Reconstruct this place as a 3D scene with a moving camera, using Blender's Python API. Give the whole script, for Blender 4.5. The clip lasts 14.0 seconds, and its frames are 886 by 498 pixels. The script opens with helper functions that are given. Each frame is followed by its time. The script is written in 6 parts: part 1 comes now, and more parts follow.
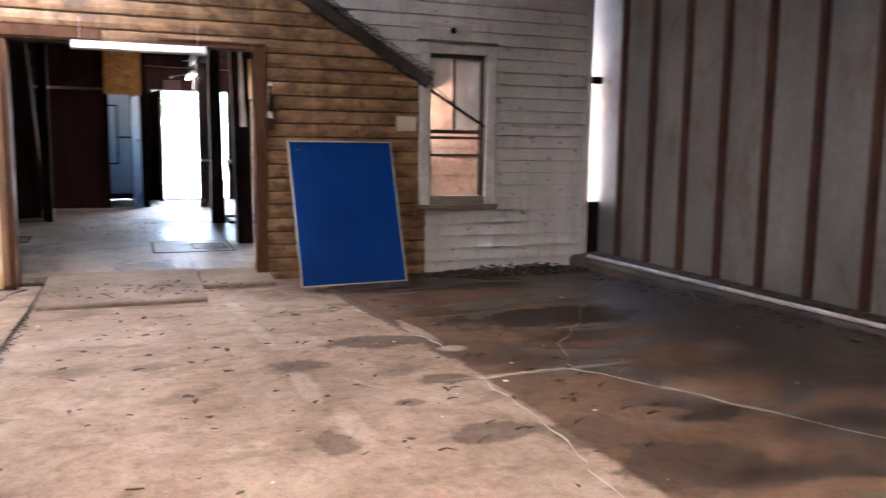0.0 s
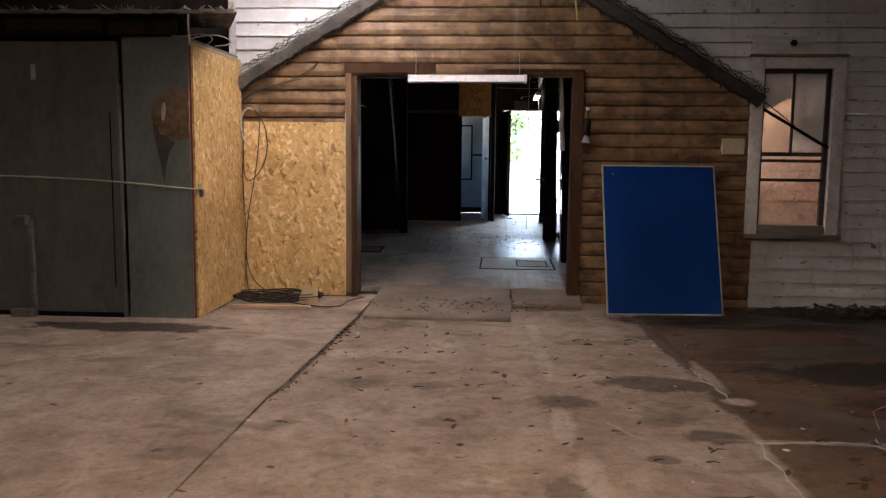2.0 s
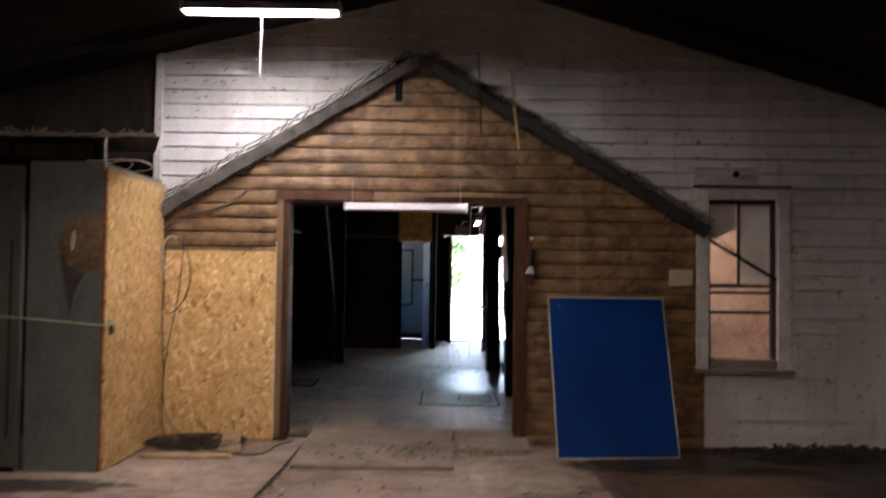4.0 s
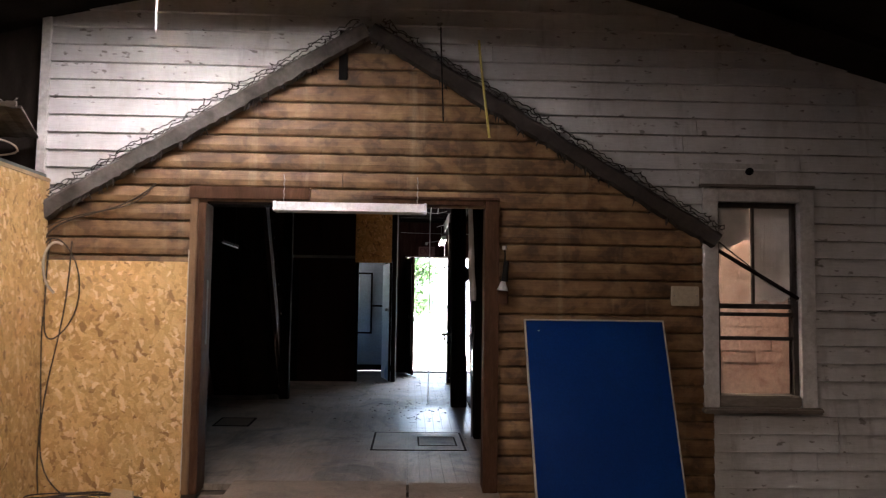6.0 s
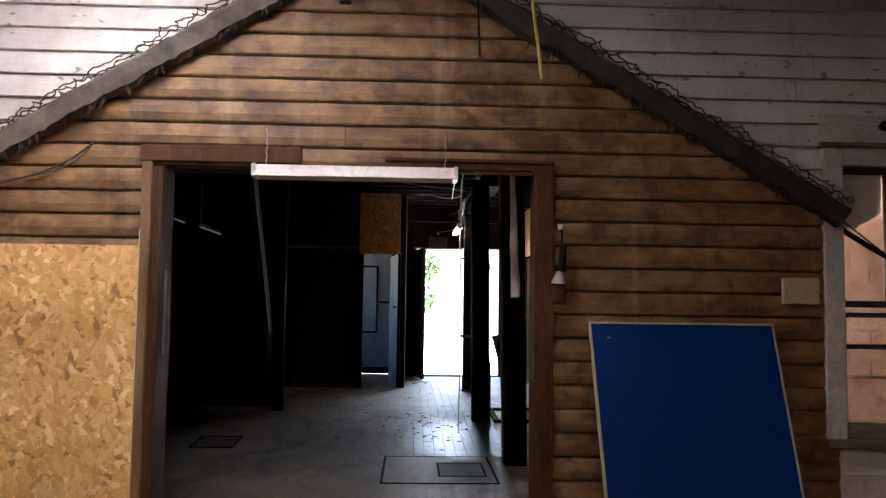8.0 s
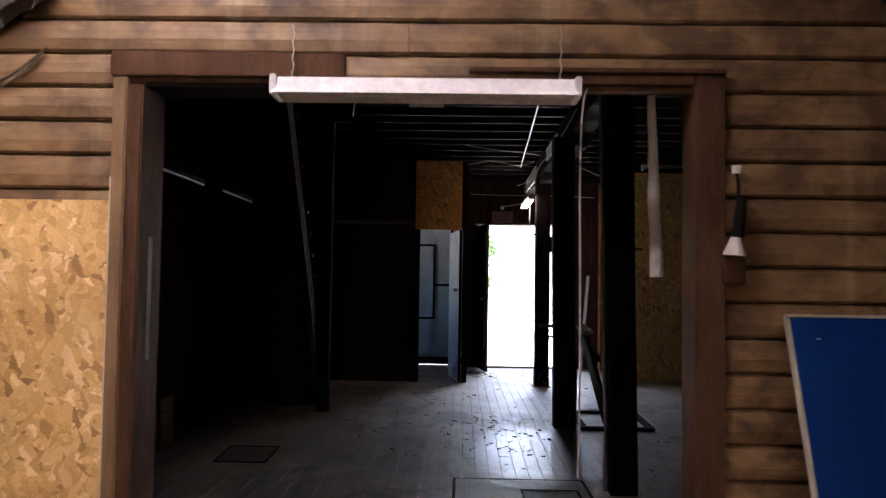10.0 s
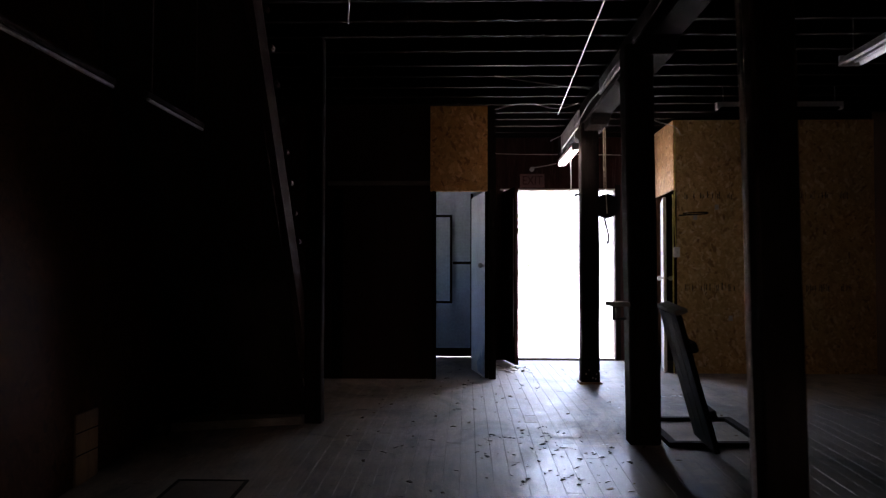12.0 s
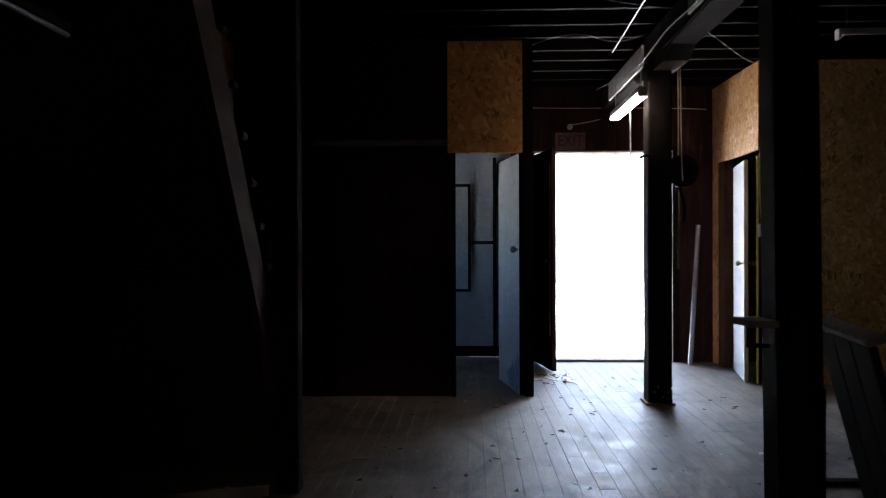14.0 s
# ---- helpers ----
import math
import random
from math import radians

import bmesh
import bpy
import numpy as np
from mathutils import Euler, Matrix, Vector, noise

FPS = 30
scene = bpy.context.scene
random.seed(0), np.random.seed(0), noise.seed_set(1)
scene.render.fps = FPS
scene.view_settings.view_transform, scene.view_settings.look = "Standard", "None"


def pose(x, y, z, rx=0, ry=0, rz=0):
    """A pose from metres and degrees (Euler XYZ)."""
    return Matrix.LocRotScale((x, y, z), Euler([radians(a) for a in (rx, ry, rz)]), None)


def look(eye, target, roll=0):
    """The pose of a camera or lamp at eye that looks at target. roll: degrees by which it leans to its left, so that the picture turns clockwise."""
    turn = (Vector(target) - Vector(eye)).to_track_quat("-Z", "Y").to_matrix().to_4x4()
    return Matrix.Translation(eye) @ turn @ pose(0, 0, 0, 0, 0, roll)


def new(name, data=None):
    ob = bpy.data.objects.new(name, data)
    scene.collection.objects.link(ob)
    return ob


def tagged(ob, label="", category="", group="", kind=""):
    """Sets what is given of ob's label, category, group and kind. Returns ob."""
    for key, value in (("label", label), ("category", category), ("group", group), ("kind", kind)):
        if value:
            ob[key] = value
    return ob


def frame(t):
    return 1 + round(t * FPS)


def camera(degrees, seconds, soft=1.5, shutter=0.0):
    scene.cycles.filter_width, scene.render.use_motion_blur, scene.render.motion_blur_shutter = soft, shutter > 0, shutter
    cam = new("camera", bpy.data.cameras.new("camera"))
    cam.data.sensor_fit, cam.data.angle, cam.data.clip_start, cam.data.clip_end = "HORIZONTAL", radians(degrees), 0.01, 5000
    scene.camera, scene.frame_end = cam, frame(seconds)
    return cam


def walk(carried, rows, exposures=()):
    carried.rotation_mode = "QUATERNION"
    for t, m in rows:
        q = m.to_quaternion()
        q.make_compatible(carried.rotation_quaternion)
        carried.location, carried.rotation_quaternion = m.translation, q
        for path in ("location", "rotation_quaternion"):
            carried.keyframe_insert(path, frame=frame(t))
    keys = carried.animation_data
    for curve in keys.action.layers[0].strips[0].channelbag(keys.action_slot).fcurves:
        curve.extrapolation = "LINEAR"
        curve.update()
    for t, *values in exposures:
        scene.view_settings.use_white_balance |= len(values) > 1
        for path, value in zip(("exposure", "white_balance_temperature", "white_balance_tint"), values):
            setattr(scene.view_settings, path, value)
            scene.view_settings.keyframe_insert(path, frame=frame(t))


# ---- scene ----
cam = camera(57.7, 14.0, soft=1.25, shutter=0.5)
PATH = [
    (0, (0.164, 1.043, 1.276), (0.891, 2.889, 1.027), 0.7),
    (0.5, (0.455, 1.169, 1.305), (0.877, 3.105, 1.038), 0.5),
    (1, (0.586, 1.133, 1.33), (0.68, 3.113, 1.064), 0.4),
    (1.5, (0.632, 1.1, 1.379), (0.523, 3.08, 1.114), 0.5),
    (2, (0.663, 1.053, 1.412), (0.526, 3.035, 1.18), 0.6),
    (2.5, (0.667, 1.061, 1.437), (0.531, 3.044, 1.213), 0.7),
    (3, (0.685, 1.098, 1.433), (0.55, 3.081, 1.214), 0.7),
    (3.5, (0.68, 1.28, 1.445), (0.572, 3.27, 1.272), 0.7),
    (4, (0.669, 1.557, 1.518), (0.672, 3.556, 1.585), 0.7),
    (4.2, (0.662, 1.669, 1.527), (0.713, 3.665, 1.64), 0.9),
    (6.3, (0.819, 3.229, 1.408), (0.901, 5.222, 1.552), 0.8),
    (6.5, (0.832, 3.381, 1.416), (0.905, 5.374, 1.559), 0.8),
    (7, (0.807, 3.768, 1.414), (0.88, 5.762, 1.556), 0.8),
    (7.5, (0.743, 4.193, 1.411), (0.816, 6.187, 1.552), 0.8),
    (8, (0.658, 4.579, 1.43), (0.734, 6.573, 1.563), 0.8),
    (8.2, (0.676, 4.73, 1.446), (0.736, 6.725, 1.57), 0.8),
    (10.5, (0.419, 6.682, 1.394), (0.362, 8.679, 1.483), 0.7),
    (11, (0.385, 7.264, 1.33), (0.323, 9.262, 1.419), 0.4),
    (11.5, (0.312, 7.708, 1.296), (0.253, 9.706, 1.377), 0.3),
    (12, (0.244, 8.236, 1.242), (0.184, 10.234, 1.308), 0.1),
    (12.5, (0.153, 8.747, 1.264), (0.094, 10.746, 1.291), 0.1),
    (13, (0.126, 9.279, 1.284), (0.061, 11.278, 1.298), -0.1),
    (13.5, (0.013, 9.751, 1.325), (-0.048, 11.75, 1.337), -0.2),
    (14, (0.015, 10.274, 1.399), (-0.05, 12.273, 1.388), -0.2),
]
walk(cam, [(t, look(eye, target, roll)) for t, eye, target, roll in PATH],
     [(0, 5.65, 5900, 10), (0.5, 5.3, 6200, 10), (1.0, 4.85, 6500, 10), (1.5, 4.5, 6500, 10), (3.0, 4.25, 6600, 10), (3.8, 4.3, 6500, 10), (4.2, 4.35, 6400, 10),
      (6.5, 4.3, 6600, 12), (8.2, 4.25, 6600, 12), (10.5, 4.33, 6700, 20), (12.0, 4.25, 6500, 22), (13.0, 4.2, 6400, 14), (14.0, 4.15, 6400, 11)])


# ---- world, sun, lamps ----
world = bpy.data.worlds.new("world")
scene.world = world
world.use_nodes = True
wn = world.node_tree
sky = wn.nodes.new("ShaderNodeTexSky")
sky.sky_type, sky.sun_disc = "NISHITA", False
sky.sun_elevation, sky.sun_rotation = radians(64), radians(82)
wn.links.new(sky.outputs["Color"], wn.nodes["Background"].inputs["Color"])
wn.nodes["Background"].inputs["Strength"].default_value = 0.15
sun = new("sun", bpy.data.lights.new("sun", "SUN"))
sun.data.energy, sun.data.angle, sun.data.color = 5.0, radians(0.5), (1.0, 0.95, 0.88)
sun.matrix_world = look((0, 0, 30), (-14, 2, 0))


def window_light(name, eye, target, width, height, watts):
    """Stands in for the sky's light in an opening."""
    ob = new(name, bpy.data.lights.new(name, "AREA"))
    ob.data.shape, ob.data.size, ob.data.size_y, ob.data.energy, ob.data.color = "RECTANGLE", width, height, watts, (0.86, 0.93, 1.0)
    ob.matrix_world = look(eye, target)
    return ob


window_light("exit_sky_light", (2.0, 20.6, 3.05), (1.3, 15.5, 0.0), 1.4, 0.8, 10.0)
TUBE_BARN, TUBE_FILL, TUBE_ROOM, BULB_OFFICE = 13.0, 24.5, 16.5, 36.0

# ---- materials ----


def node(nt, kind, **sockets):
    n = nt.nodes.new(kind)
    for k, v in sockets.items():
        n.inputs[k.replace("_", " ")].default_value = v
    return n


def ramp(nt, fac, stops):
    n = nt.nodes.new("ShaderNodeValToRGB")
    while len(n.color_ramp.elements) < len(stops):
        n.color_ramp.elements.new(0.5)
    for e, (p, c) in zip(n.color_ramp.elements, stops):
        e.position, e.color = p, (*c, 1) if len(c) == 3 else c
    nt.links.new(fac, n.inputs["Fac"])
    return n.outputs["Color"]


def mix(nt, a, b, fac, mode="MIX"):
    n = nt.nodes.new("ShaderNodeMix")
    n.data_type, n.blend_type = "RGBA", mode
    for sock, v in ((n.inputs[0], fac), (n.inputs[6], a), (n.inputs[7], b)):
        if isinstance(v, bpy.types.NodeSocket):
            nt.links.new(v, sock)
        else:
            sock.default_value = v if isinstance(v, (int, float)) else (*v, 1)
    return n.outputs[2]


def coords(nt, stretch=(1, 1, 1), shuffle=False):
    tc = nt.nodes.new("ShaderNodeTexCoord")
    mp = nt.nodes.new("ShaderNodeMapping")
    mp.inputs["Scale"].default_value = stretch
    nt.links.new(tc.outputs["Object"], mp.inputs["Vector"])
    if shuffle:
        oi = nt.nodes.new("ShaderNodeObjectInfo")
        m = nt.nodes.new("ShaderNodeMath")
        m.operation = "MULTIPLY"
        m.inputs[1].default_value = 37.0
        nt.links.new(oi.outputs["Random"], m.inputs[0])
        cb = nt.nodes.new("ShaderNodeCombineXYZ")
        for k in "XYZ":
            nt.links.new(m.outputs[0], cb.inputs[k])
        nt.links.new(cb.outputs[0], mp.inputs["Location"])
    return mp.outputs["Vector"]


def noise_at(nt, vec, scale, detail=4.0, rough=0.6, distort=0.0):
    n = node(nt, "ShaderNodeTexNoise", Scale=scale, Detail=detail, Roughness=rough, Distortion=distort)
    nt.links.new(vec, n.inputs["Vector"])
    return n.outputs["Fac"]


def begin(name, rough=0.7, metal=0.0):
    m = bpy.data.materials.new(name)
    m.use_nodes = True
    b = m.node_tree.nodes["Principled BSDF"]
    b.inputs["Roughness"].default_value, b.inputs["Metallic"].default_value = rough, metal
    return m, m.node_tree, b


def bump(nt, b, height, strength=0.3, distance=0.01):
    n = node(nt, "ShaderNodeBump", Strength=strength, Distance=distance)
    nt.links.new(height, n.inputs["Height"])
    nt.links.new(n.outputs["Normal"], b.inputs["Normal"])


def surface(name, dark, light, rough=0.7, metal=0.0, big=1.5, fine=30.0, stretch=(1, 1, 1), relief=0.25, stain=None, stain_amount=0.5, shuffle=False):
    """A worn surface: two tones at a large scale, grain at a fine one, and stains."""
    m, nt, b = begin(name, rough, metal)
    v = coords(nt, stretch, shuffle)
    large, grain = noise_at(nt, v, big), noise_at(nt, v, fine, 6.0, 0.7)
    c = ramp(nt, large, [(0.3, dark), (0.7, light)])
    g = ramp(nt, grain, [(0.3, (0.72, 0.72, 0.72)), (0.7, (1.12, 1.12, 1.12))])
    c = mix(nt, c, g, 0.8, "MULTIPLY")
    if stain:
        s = noise_at(nt, v, big * 2.7, 8.0, 0.65, 0.6)
        f = ramp(nt, s, [(0.5, (0, 0, 0)), (0.5 + 0.3 * (1 - stain_amount) + 0.05, (stain_amount,) * 3)])
        c = mix(nt, c, stain, f)
    if shuffle:
        oi = nt.nodes.new("ShaderNodeObjectInfo")
        r = ramp(nt, oi.outputs["Random"], [(0.0, (0.75, 0.75, 0.75)), (1.0, (1.15, 1.15, 1.15))])
        c = mix(nt, c, r, 1.0, "MULTIPLY")
    nt.links.new(c, b.inputs["Base Color"])
    rr = ramp(nt, large, [(0.2, (max(rough - 0.12, 0.05),) * 3), (0.8, (min(rough + 0.12, 1),) * 3)])
    nt.links.new(rr, b.inputs["Roughness"])
    bump(nt, b, grain, relief, 0.006)
    return m


def log_material():
    """Brown-stained log siding, bleached in upright drips and blotched."""
    m, nt, b = begin("log_stain", 0.62)
    grain = noise_at(nt, coords(nt, (0.5, 4, 14), True), 9.0, 6.0, 0.7)
    blotch = noise_at(nt, coords(nt, (1.6, 1, 2.6), True), 2.6, 6.0, 0.62, 0.4)
    smudge = noise_at(nt, coords(nt, (1.0, 1, 1.1), True), 6.5, 3.0, 0.5, 0.3)
    drips = noise_at(nt, coords(nt, (1, 1, 0.07)), 4.2, 6.0, 0.68)
    c = ramp(nt, blotch, [(0.34, (0.08, 0.044, 0.02)), (0.45, (0.17, 0.095, 0.041)), (0.56, (0.235, 0.138, 0.06)), (0.7, (0.32, 0.205, 0.098))])
    c = mix(nt, c, (0.055, 0.03, 0.014), ramp(nt, smudge, [(0.53, (0, 0, 0)), (0.63, (0.62, 0.62, 0.62))]))
    c = mix(nt, c, (0.42, 0.33, 0.2), ramp(nt, drips, [(0.56, (0, 0, 0)), (0.74, (0.55, 0.55, 0.55))]))
    c = mix(nt, c, ramp(nt, grain, [(0.3, (0.66, 0.66, 0.66)), (0.7, (1.12, 1.12, 1.12))]), 0.8, "MULTIPLY")
    nt.links.new(c, b.inputs["Base Color"])
    bump(nt, b, grain, 0.3, 0.004)
    return m


def white_siding_material():
    m, nt, b = begin("white_paint_siding", 0.6)
    v = coords(nt, (0.6, 1, 6), True)
    grain = noise_at(nt, v, 14.0, 6.0, 0.7)
    dirt = noise_at(nt, coords(nt, (1, 1, 0.5)), 1.3, 7.0, 0.7, 0.4)
    knots = noise_at(nt, coords(nt, (1, 1, 2.0), True), 11.0, 2.0, 0.5)
    c = ramp(nt, dirt, [(0.3, (0.5, 0.49, 0.46)), (0.65, (0.76, 0.76, 0.75))])
    c = mix(nt, c, (0.2, 0.18, 0.16), ramp(nt, knots, [(0.66, (0, 0, 0)), (0.72, (0.85, 0.85, 0.85))]))
    runs = noise_at(nt, coords(nt, (1, 1, 0.12)), 9.0, 5.0, 0.6)
    c = mix(nt, c, (0.34, 0.32, 0.29), ramp(nt, runs, [(0.58, (0, 0, 0)), (0.72, (0.5, 0.5, 0.5))]))
    c = mix(nt, c, ramp(nt, grain, [(0.3, (0.82, 0.82, 0.82)), (0.7, (1.05, 1.05, 1.05))]), 0.8, "MULTIPLY")
    nt.links.new(c, b.inputs["Base Color"])
    bump(nt, b, grain, 0.25, 0.003)
    return m


def osb_material(name="osb", tint=(1, 1, 1), flat="XZ"):
    """Strand board: flakes of several tones lying in all directions."""
    m, nt, b = begin(name, 0.55)
    base = coords(nt)
    sep, cmb = nt.nodes.new("ShaderNodeSeparateXYZ"), nt.nodes.new("ShaderNodeCombineXYZ")
    nt.links.new(base, sep.inputs[0])
    nt.links.new(sep.outputs[flat[0]], cmb.inputs["X"])
    nt.links.new(sep.outputs[flat[1]], cmb.inputs["Y"])
    layers = []
    for k, (turn, sx, sy, sc) in enumerate(((0.5, 1, 2.2, 17.0), (2.3, 1, 2.0, 20.0), (1.2, 1, 2.4, 14.0))):
        spin, mp = nt.nodes.new("ShaderNodeMapping"), nt.nodes.new("ShaderNodeMapping")
        spin.inputs["Rotation"].default_value = (0, 0, turn)
        spin.inputs["Location"].default_value = (k * 3.1, k * 1.7, 0)
        wav = node(nt, "ShaderNodeTexNoise", Scale=14.0 + 5 * k, Detail=3.0)
        nt.links.new(cmb.outputs[0], wav.inputs["Vector"])
        bend = nt.nodes.new("ShaderNodeVectorMath")
        bend.operation = "MULTIPLY_ADD"
        bend.inputs[1].default_value = (0.05, 0.05, 0.0)
        nt.links.new(wav.outputs["Color"], bend.inputs[0])
        nt.links.new(cmb.outputs[0], bend.inputs[2])
        mp.inputs["Scale"].default_value = (sx, sy, 1)
        nt.links.new(bend.outputs[0], spin.inputs["Vector"])
        nt.links.new(spin.outputs[0], mp.inputs["Vector"])
        vo = node(nt, "ShaderNodeTexVoronoi", Scale=sc, Randomness=1.0)
        vo.feature = "F1"
        nt.links.new(mp.outputs[0], vo.inputs["Vector"])
        s = nt.nodes.new("ShaderNodeSeparateColor")
        nt.links.new(vo.outputs["Color"], s.inputs[0])
        layers.append(s)
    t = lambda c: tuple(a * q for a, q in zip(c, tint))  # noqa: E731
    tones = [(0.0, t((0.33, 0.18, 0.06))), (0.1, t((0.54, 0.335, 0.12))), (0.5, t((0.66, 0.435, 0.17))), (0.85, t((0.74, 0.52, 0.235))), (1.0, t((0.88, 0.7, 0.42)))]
    a, c2, d = (ramp(nt, s.outputs["Red"], tones) for s in layers)
    f1 = ramp(nt, layers[1].outputs["Green"], [(0.45, (0, 0, 0)), (0.5, (1, 1, 1))])
    f2 = ramp(nt, layers[2].outputs["Green"], [(0.6, (0, 0, 0)), (0.64, (1, 1, 1))])
    c = mix(nt, mix(nt, a, c2, f1), d, f2)
    n = noise_at(nt, base, 1.7, 4.0)
    c = mix(nt, c, ramp(nt, n, [(0.3, (0.8, 0.76, 0.7)), (0.7, (1.06, 1.06, 1.06))]), 0.8, "MULTIPLY")
    grain = noise_at(nt, base, 90.0, 3.0)
    nt.links.new(mix(nt, c, ramp(nt, grain, [(0.3, (0.85, 0.85, 0.85)), (0.7, (1.05, 1.05, 1.05))]), 1.0, "MULTIPLY"), b.inputs["Base Color"])
    bump(nt, b, layers[0].outputs["Blue"], 0.2, 0.002)
    return m


def spots(nt, c, tone, places, ragged=0.6, edge=0.08):
    """Stains on the slab, each an oval with a ragged edge: x, y, half width, half length, strength."""
    v = coords(nt)
    wobble = noise_at(nt, v, 4.0, 7.0, 0.7)
    for x, y, rx, ry, strength in places:
        mp = nt.nodes.new("ShaderNodeMapping")
        mp.vector_type = "TEXTURE"
        mp.inputs["Location"].default_value, mp.inputs["Scale"].default_value = (x, y, 0), (2 * rx, 2 * ry, 1000)
        nt.links.new(v, mp.inputs["Vector"])
        d = nt.nodes.new("ShaderNodeVectorMath")
        d.operation = "LENGTH"
        nt.links.new(mp.outputs[0], d.inputs[0])
        e = node(nt, "ShaderNodeMath")
        e.operation = "MULTIPLY_ADD"
        e.inputs[1].default_value = ragged
        nt.links.new(wobble, e.inputs[0])
        nt.links.new(d.outputs["Value"], e.inputs[2])
        c = mix(nt, c, tone, ramp(nt, e.outputs[0], [(0.44 - edge / 2 + ragged / 2, (strength,) * 3), (0.44 + edge + ragged / 2, (0, 0, 0))]))
    return c


DAMP = [(1.68, 6.05, 0.36, 0.2, 0.8), (2.06, 5.72, 0.13, 0.34, 0.8), (1.06, 5.61, 0.18, 0.15, 0.75), (0.97, 4.33, 0.12, 0.17, 0.7), (1.7, 4.23, 0.27, 0.13, 0.7),
        (2.12, 4.05, 0.25, 0.25, 0.75), (1.8, 5.09, 0.18, 0.1, 0.75), (1.98, 7.4, 0.07, 1.1, 0.85), (2.4, 5.42, 0.5, 0.16, 0.75), (1.45, 4.75, 0.09, 0.06, 0.6), (0.2, 3.9, 0.2, 0.14, 0.35)]
# The last oval is a dark band along the shed's foot.
WET_DARK = [(3.35, 6.5, 1.15, 0.42, 0.95), (3.6, 8.5, 1.75, 0.36, 0.9), (2.3, 8.45, 0.6, 0.2, 0.7), (3.1, 5.75, 0.5, 0.16, 0.6), (2.3, 3.6, 0.35, 0.3, 0.7), (-2.45, 7.48, 0.95, 0.22, 0.9)]
LIME = [(2.08, 5.72, 0.09, 0.08, 0.7), (1.02, 5.2, 0.06, 0.3, 0.35), (1.0, 6.6, 0.05, 0.5, 0.3), (1.1, 4.5, 0.07, 0.25, 0.35), (2.05, 6.3, 0.05, 0.4, 0.5), (2.4, 5.06, 0.6, 0.03, 0.4), (0.98, 7.8, 0.06, 0.4, 0.25)]


def concrete_material():
    """Dusty pale concrete with dark damp stains, wetter towards the metal wall."""
    m, nt, b = begin("barn_concrete", 0.8)
    v = coords(nt)
    large, mid, fine = noise_at(nt, v, 0.7, 5.0), noise_at(nt, v, 3.0, 8.0, 0.68, 0.5), noise_at(nt, v, 55.0, 5.0, 0.7)
    c = ramp(nt, large, [(0.3, (0.26, 0.195, 0.145)), (0.7, (0.4, 0.325, 0.255))])
    c = mix(nt, c, ramp(nt, mid, [(0.3, (0.62, 0.58, 0.54)), (0.55, (1.0, 1.0, 1.0)), (0.68, (1.15, 1.15, 1.15))]), 0.95, "MULTIPLY")
    sep = nt.nodes.new("ShaderNodeSeparateXYZ")
    nt.links.new(v, sep.inputs[0])
    wob = node(nt, "ShaderNodeMath")
    wob.operation = "MULTIPLY_ADD"
    wob.inputs[1].default_value = 1.3
    nt.links.new(noise_at(nt, coords(nt, (0.7, 1.2, 1)), 1.1, 6.0, 0.6, 0.5), wob.inputs[0])
    nt.links.new(sep.outputs["X"], wob.inputs[2])
    def span(a, b):
        r = nt.nodes.new("ShaderNodeMapRange")
        r.inputs["From Min"].default_value, r.inputs["From Max"].default_value = a, b
        nt.links.new(wob.outputs[0], r.inputs["Value"])
        return r.outputs["Result"]

    seam = node(nt, "ShaderNodeMath")
    seam.operation = "MULTIPLY_ADD"
    seam.inputs[1].default_value = 0.16
    nt.links.new(noise_at(nt, v, 3.0, 5.0, 0.65), seam.inputs[0])
    nt.links.new(sep.outputs["X"], seam.inputs[2])
    past = nt.nodes.new("ShaderNodeMapRange")
    past.inputs["From Min"].default_value, past.inputs["From Max"].default_value = 2.06, 2.1
    nt.links.new(seam.outputs[0], past.inputs["Value"])
    c = mix(nt, c, mix(nt, c, (0.4, 0.33, 0.275), 1.0, "MULTIPLY"), past.outputs["Result"])
    pools = ramp(nt, noise_at(nt, coords(nt, (0.7, 1.5, 1)), 1.1, 5.0, 0.55, 0.6), [(0.5, (0, 0, 0)), (0.54, (1, 1, 1))])
    wet = mix(nt, (0, 0, 0), pools, span(2.6, 3.2))
    wet = mix(nt, wet, (1, 1, 1), span(4.2, 4.7))
    c = mix(nt, c, mix(nt, (0.03, 0.023, 0.018), (0.065, 0.048, 0.036), mid), wet)
    blots = ramp(nt, noise_at(nt, coords(nt, (0.8, 1.4, 1)), 1.9, 3.0, 0.5), [(0.6, (0, 0, 0)), (0.64, (0.45, 0.45, 0.45)), (0.74, (0.7, 0.7, 0.7))])
    c = mix(nt, c, (0.12, 0.092, 0.07), blots)
    c = spots(nt, c, (0.085, 0.06, 0.043), DAMP, 0.9, 0.09)
    c = spots(nt, c, (0.03, 0.022, 0.016), WET_DARK, 0.9, 0.07)
    c = spots(nt, c, (0.5, 0.44, 0.37), LIME, 0.75, 0.17)
    pale = ramp(nt, noise_at(nt, coords(nt, (1.2, 0.9, 1)), 2.2, 8.0, 0.7, 0.3), [(0.55, (0, 0, 0)), (0.68, (0.45, 0.45, 0.45))])
    c = mix(nt, c, mix(nt, c, (1.75, 1.75, 1.75), 1.0, "MULTIPLY"), pale)
    scuff = noise_at(nt, v, 15.0, 7.0, 0.72, 0.4)
    c = mix(nt, c, ramp(nt, scuff, [(0.34, (0.68, 0.66, 0.64)), (0.5, (1.0, 1.0, 1.0)), (0.68, (1.12, 1.12, 1.12))]), 0.8, "MULTIPLY")
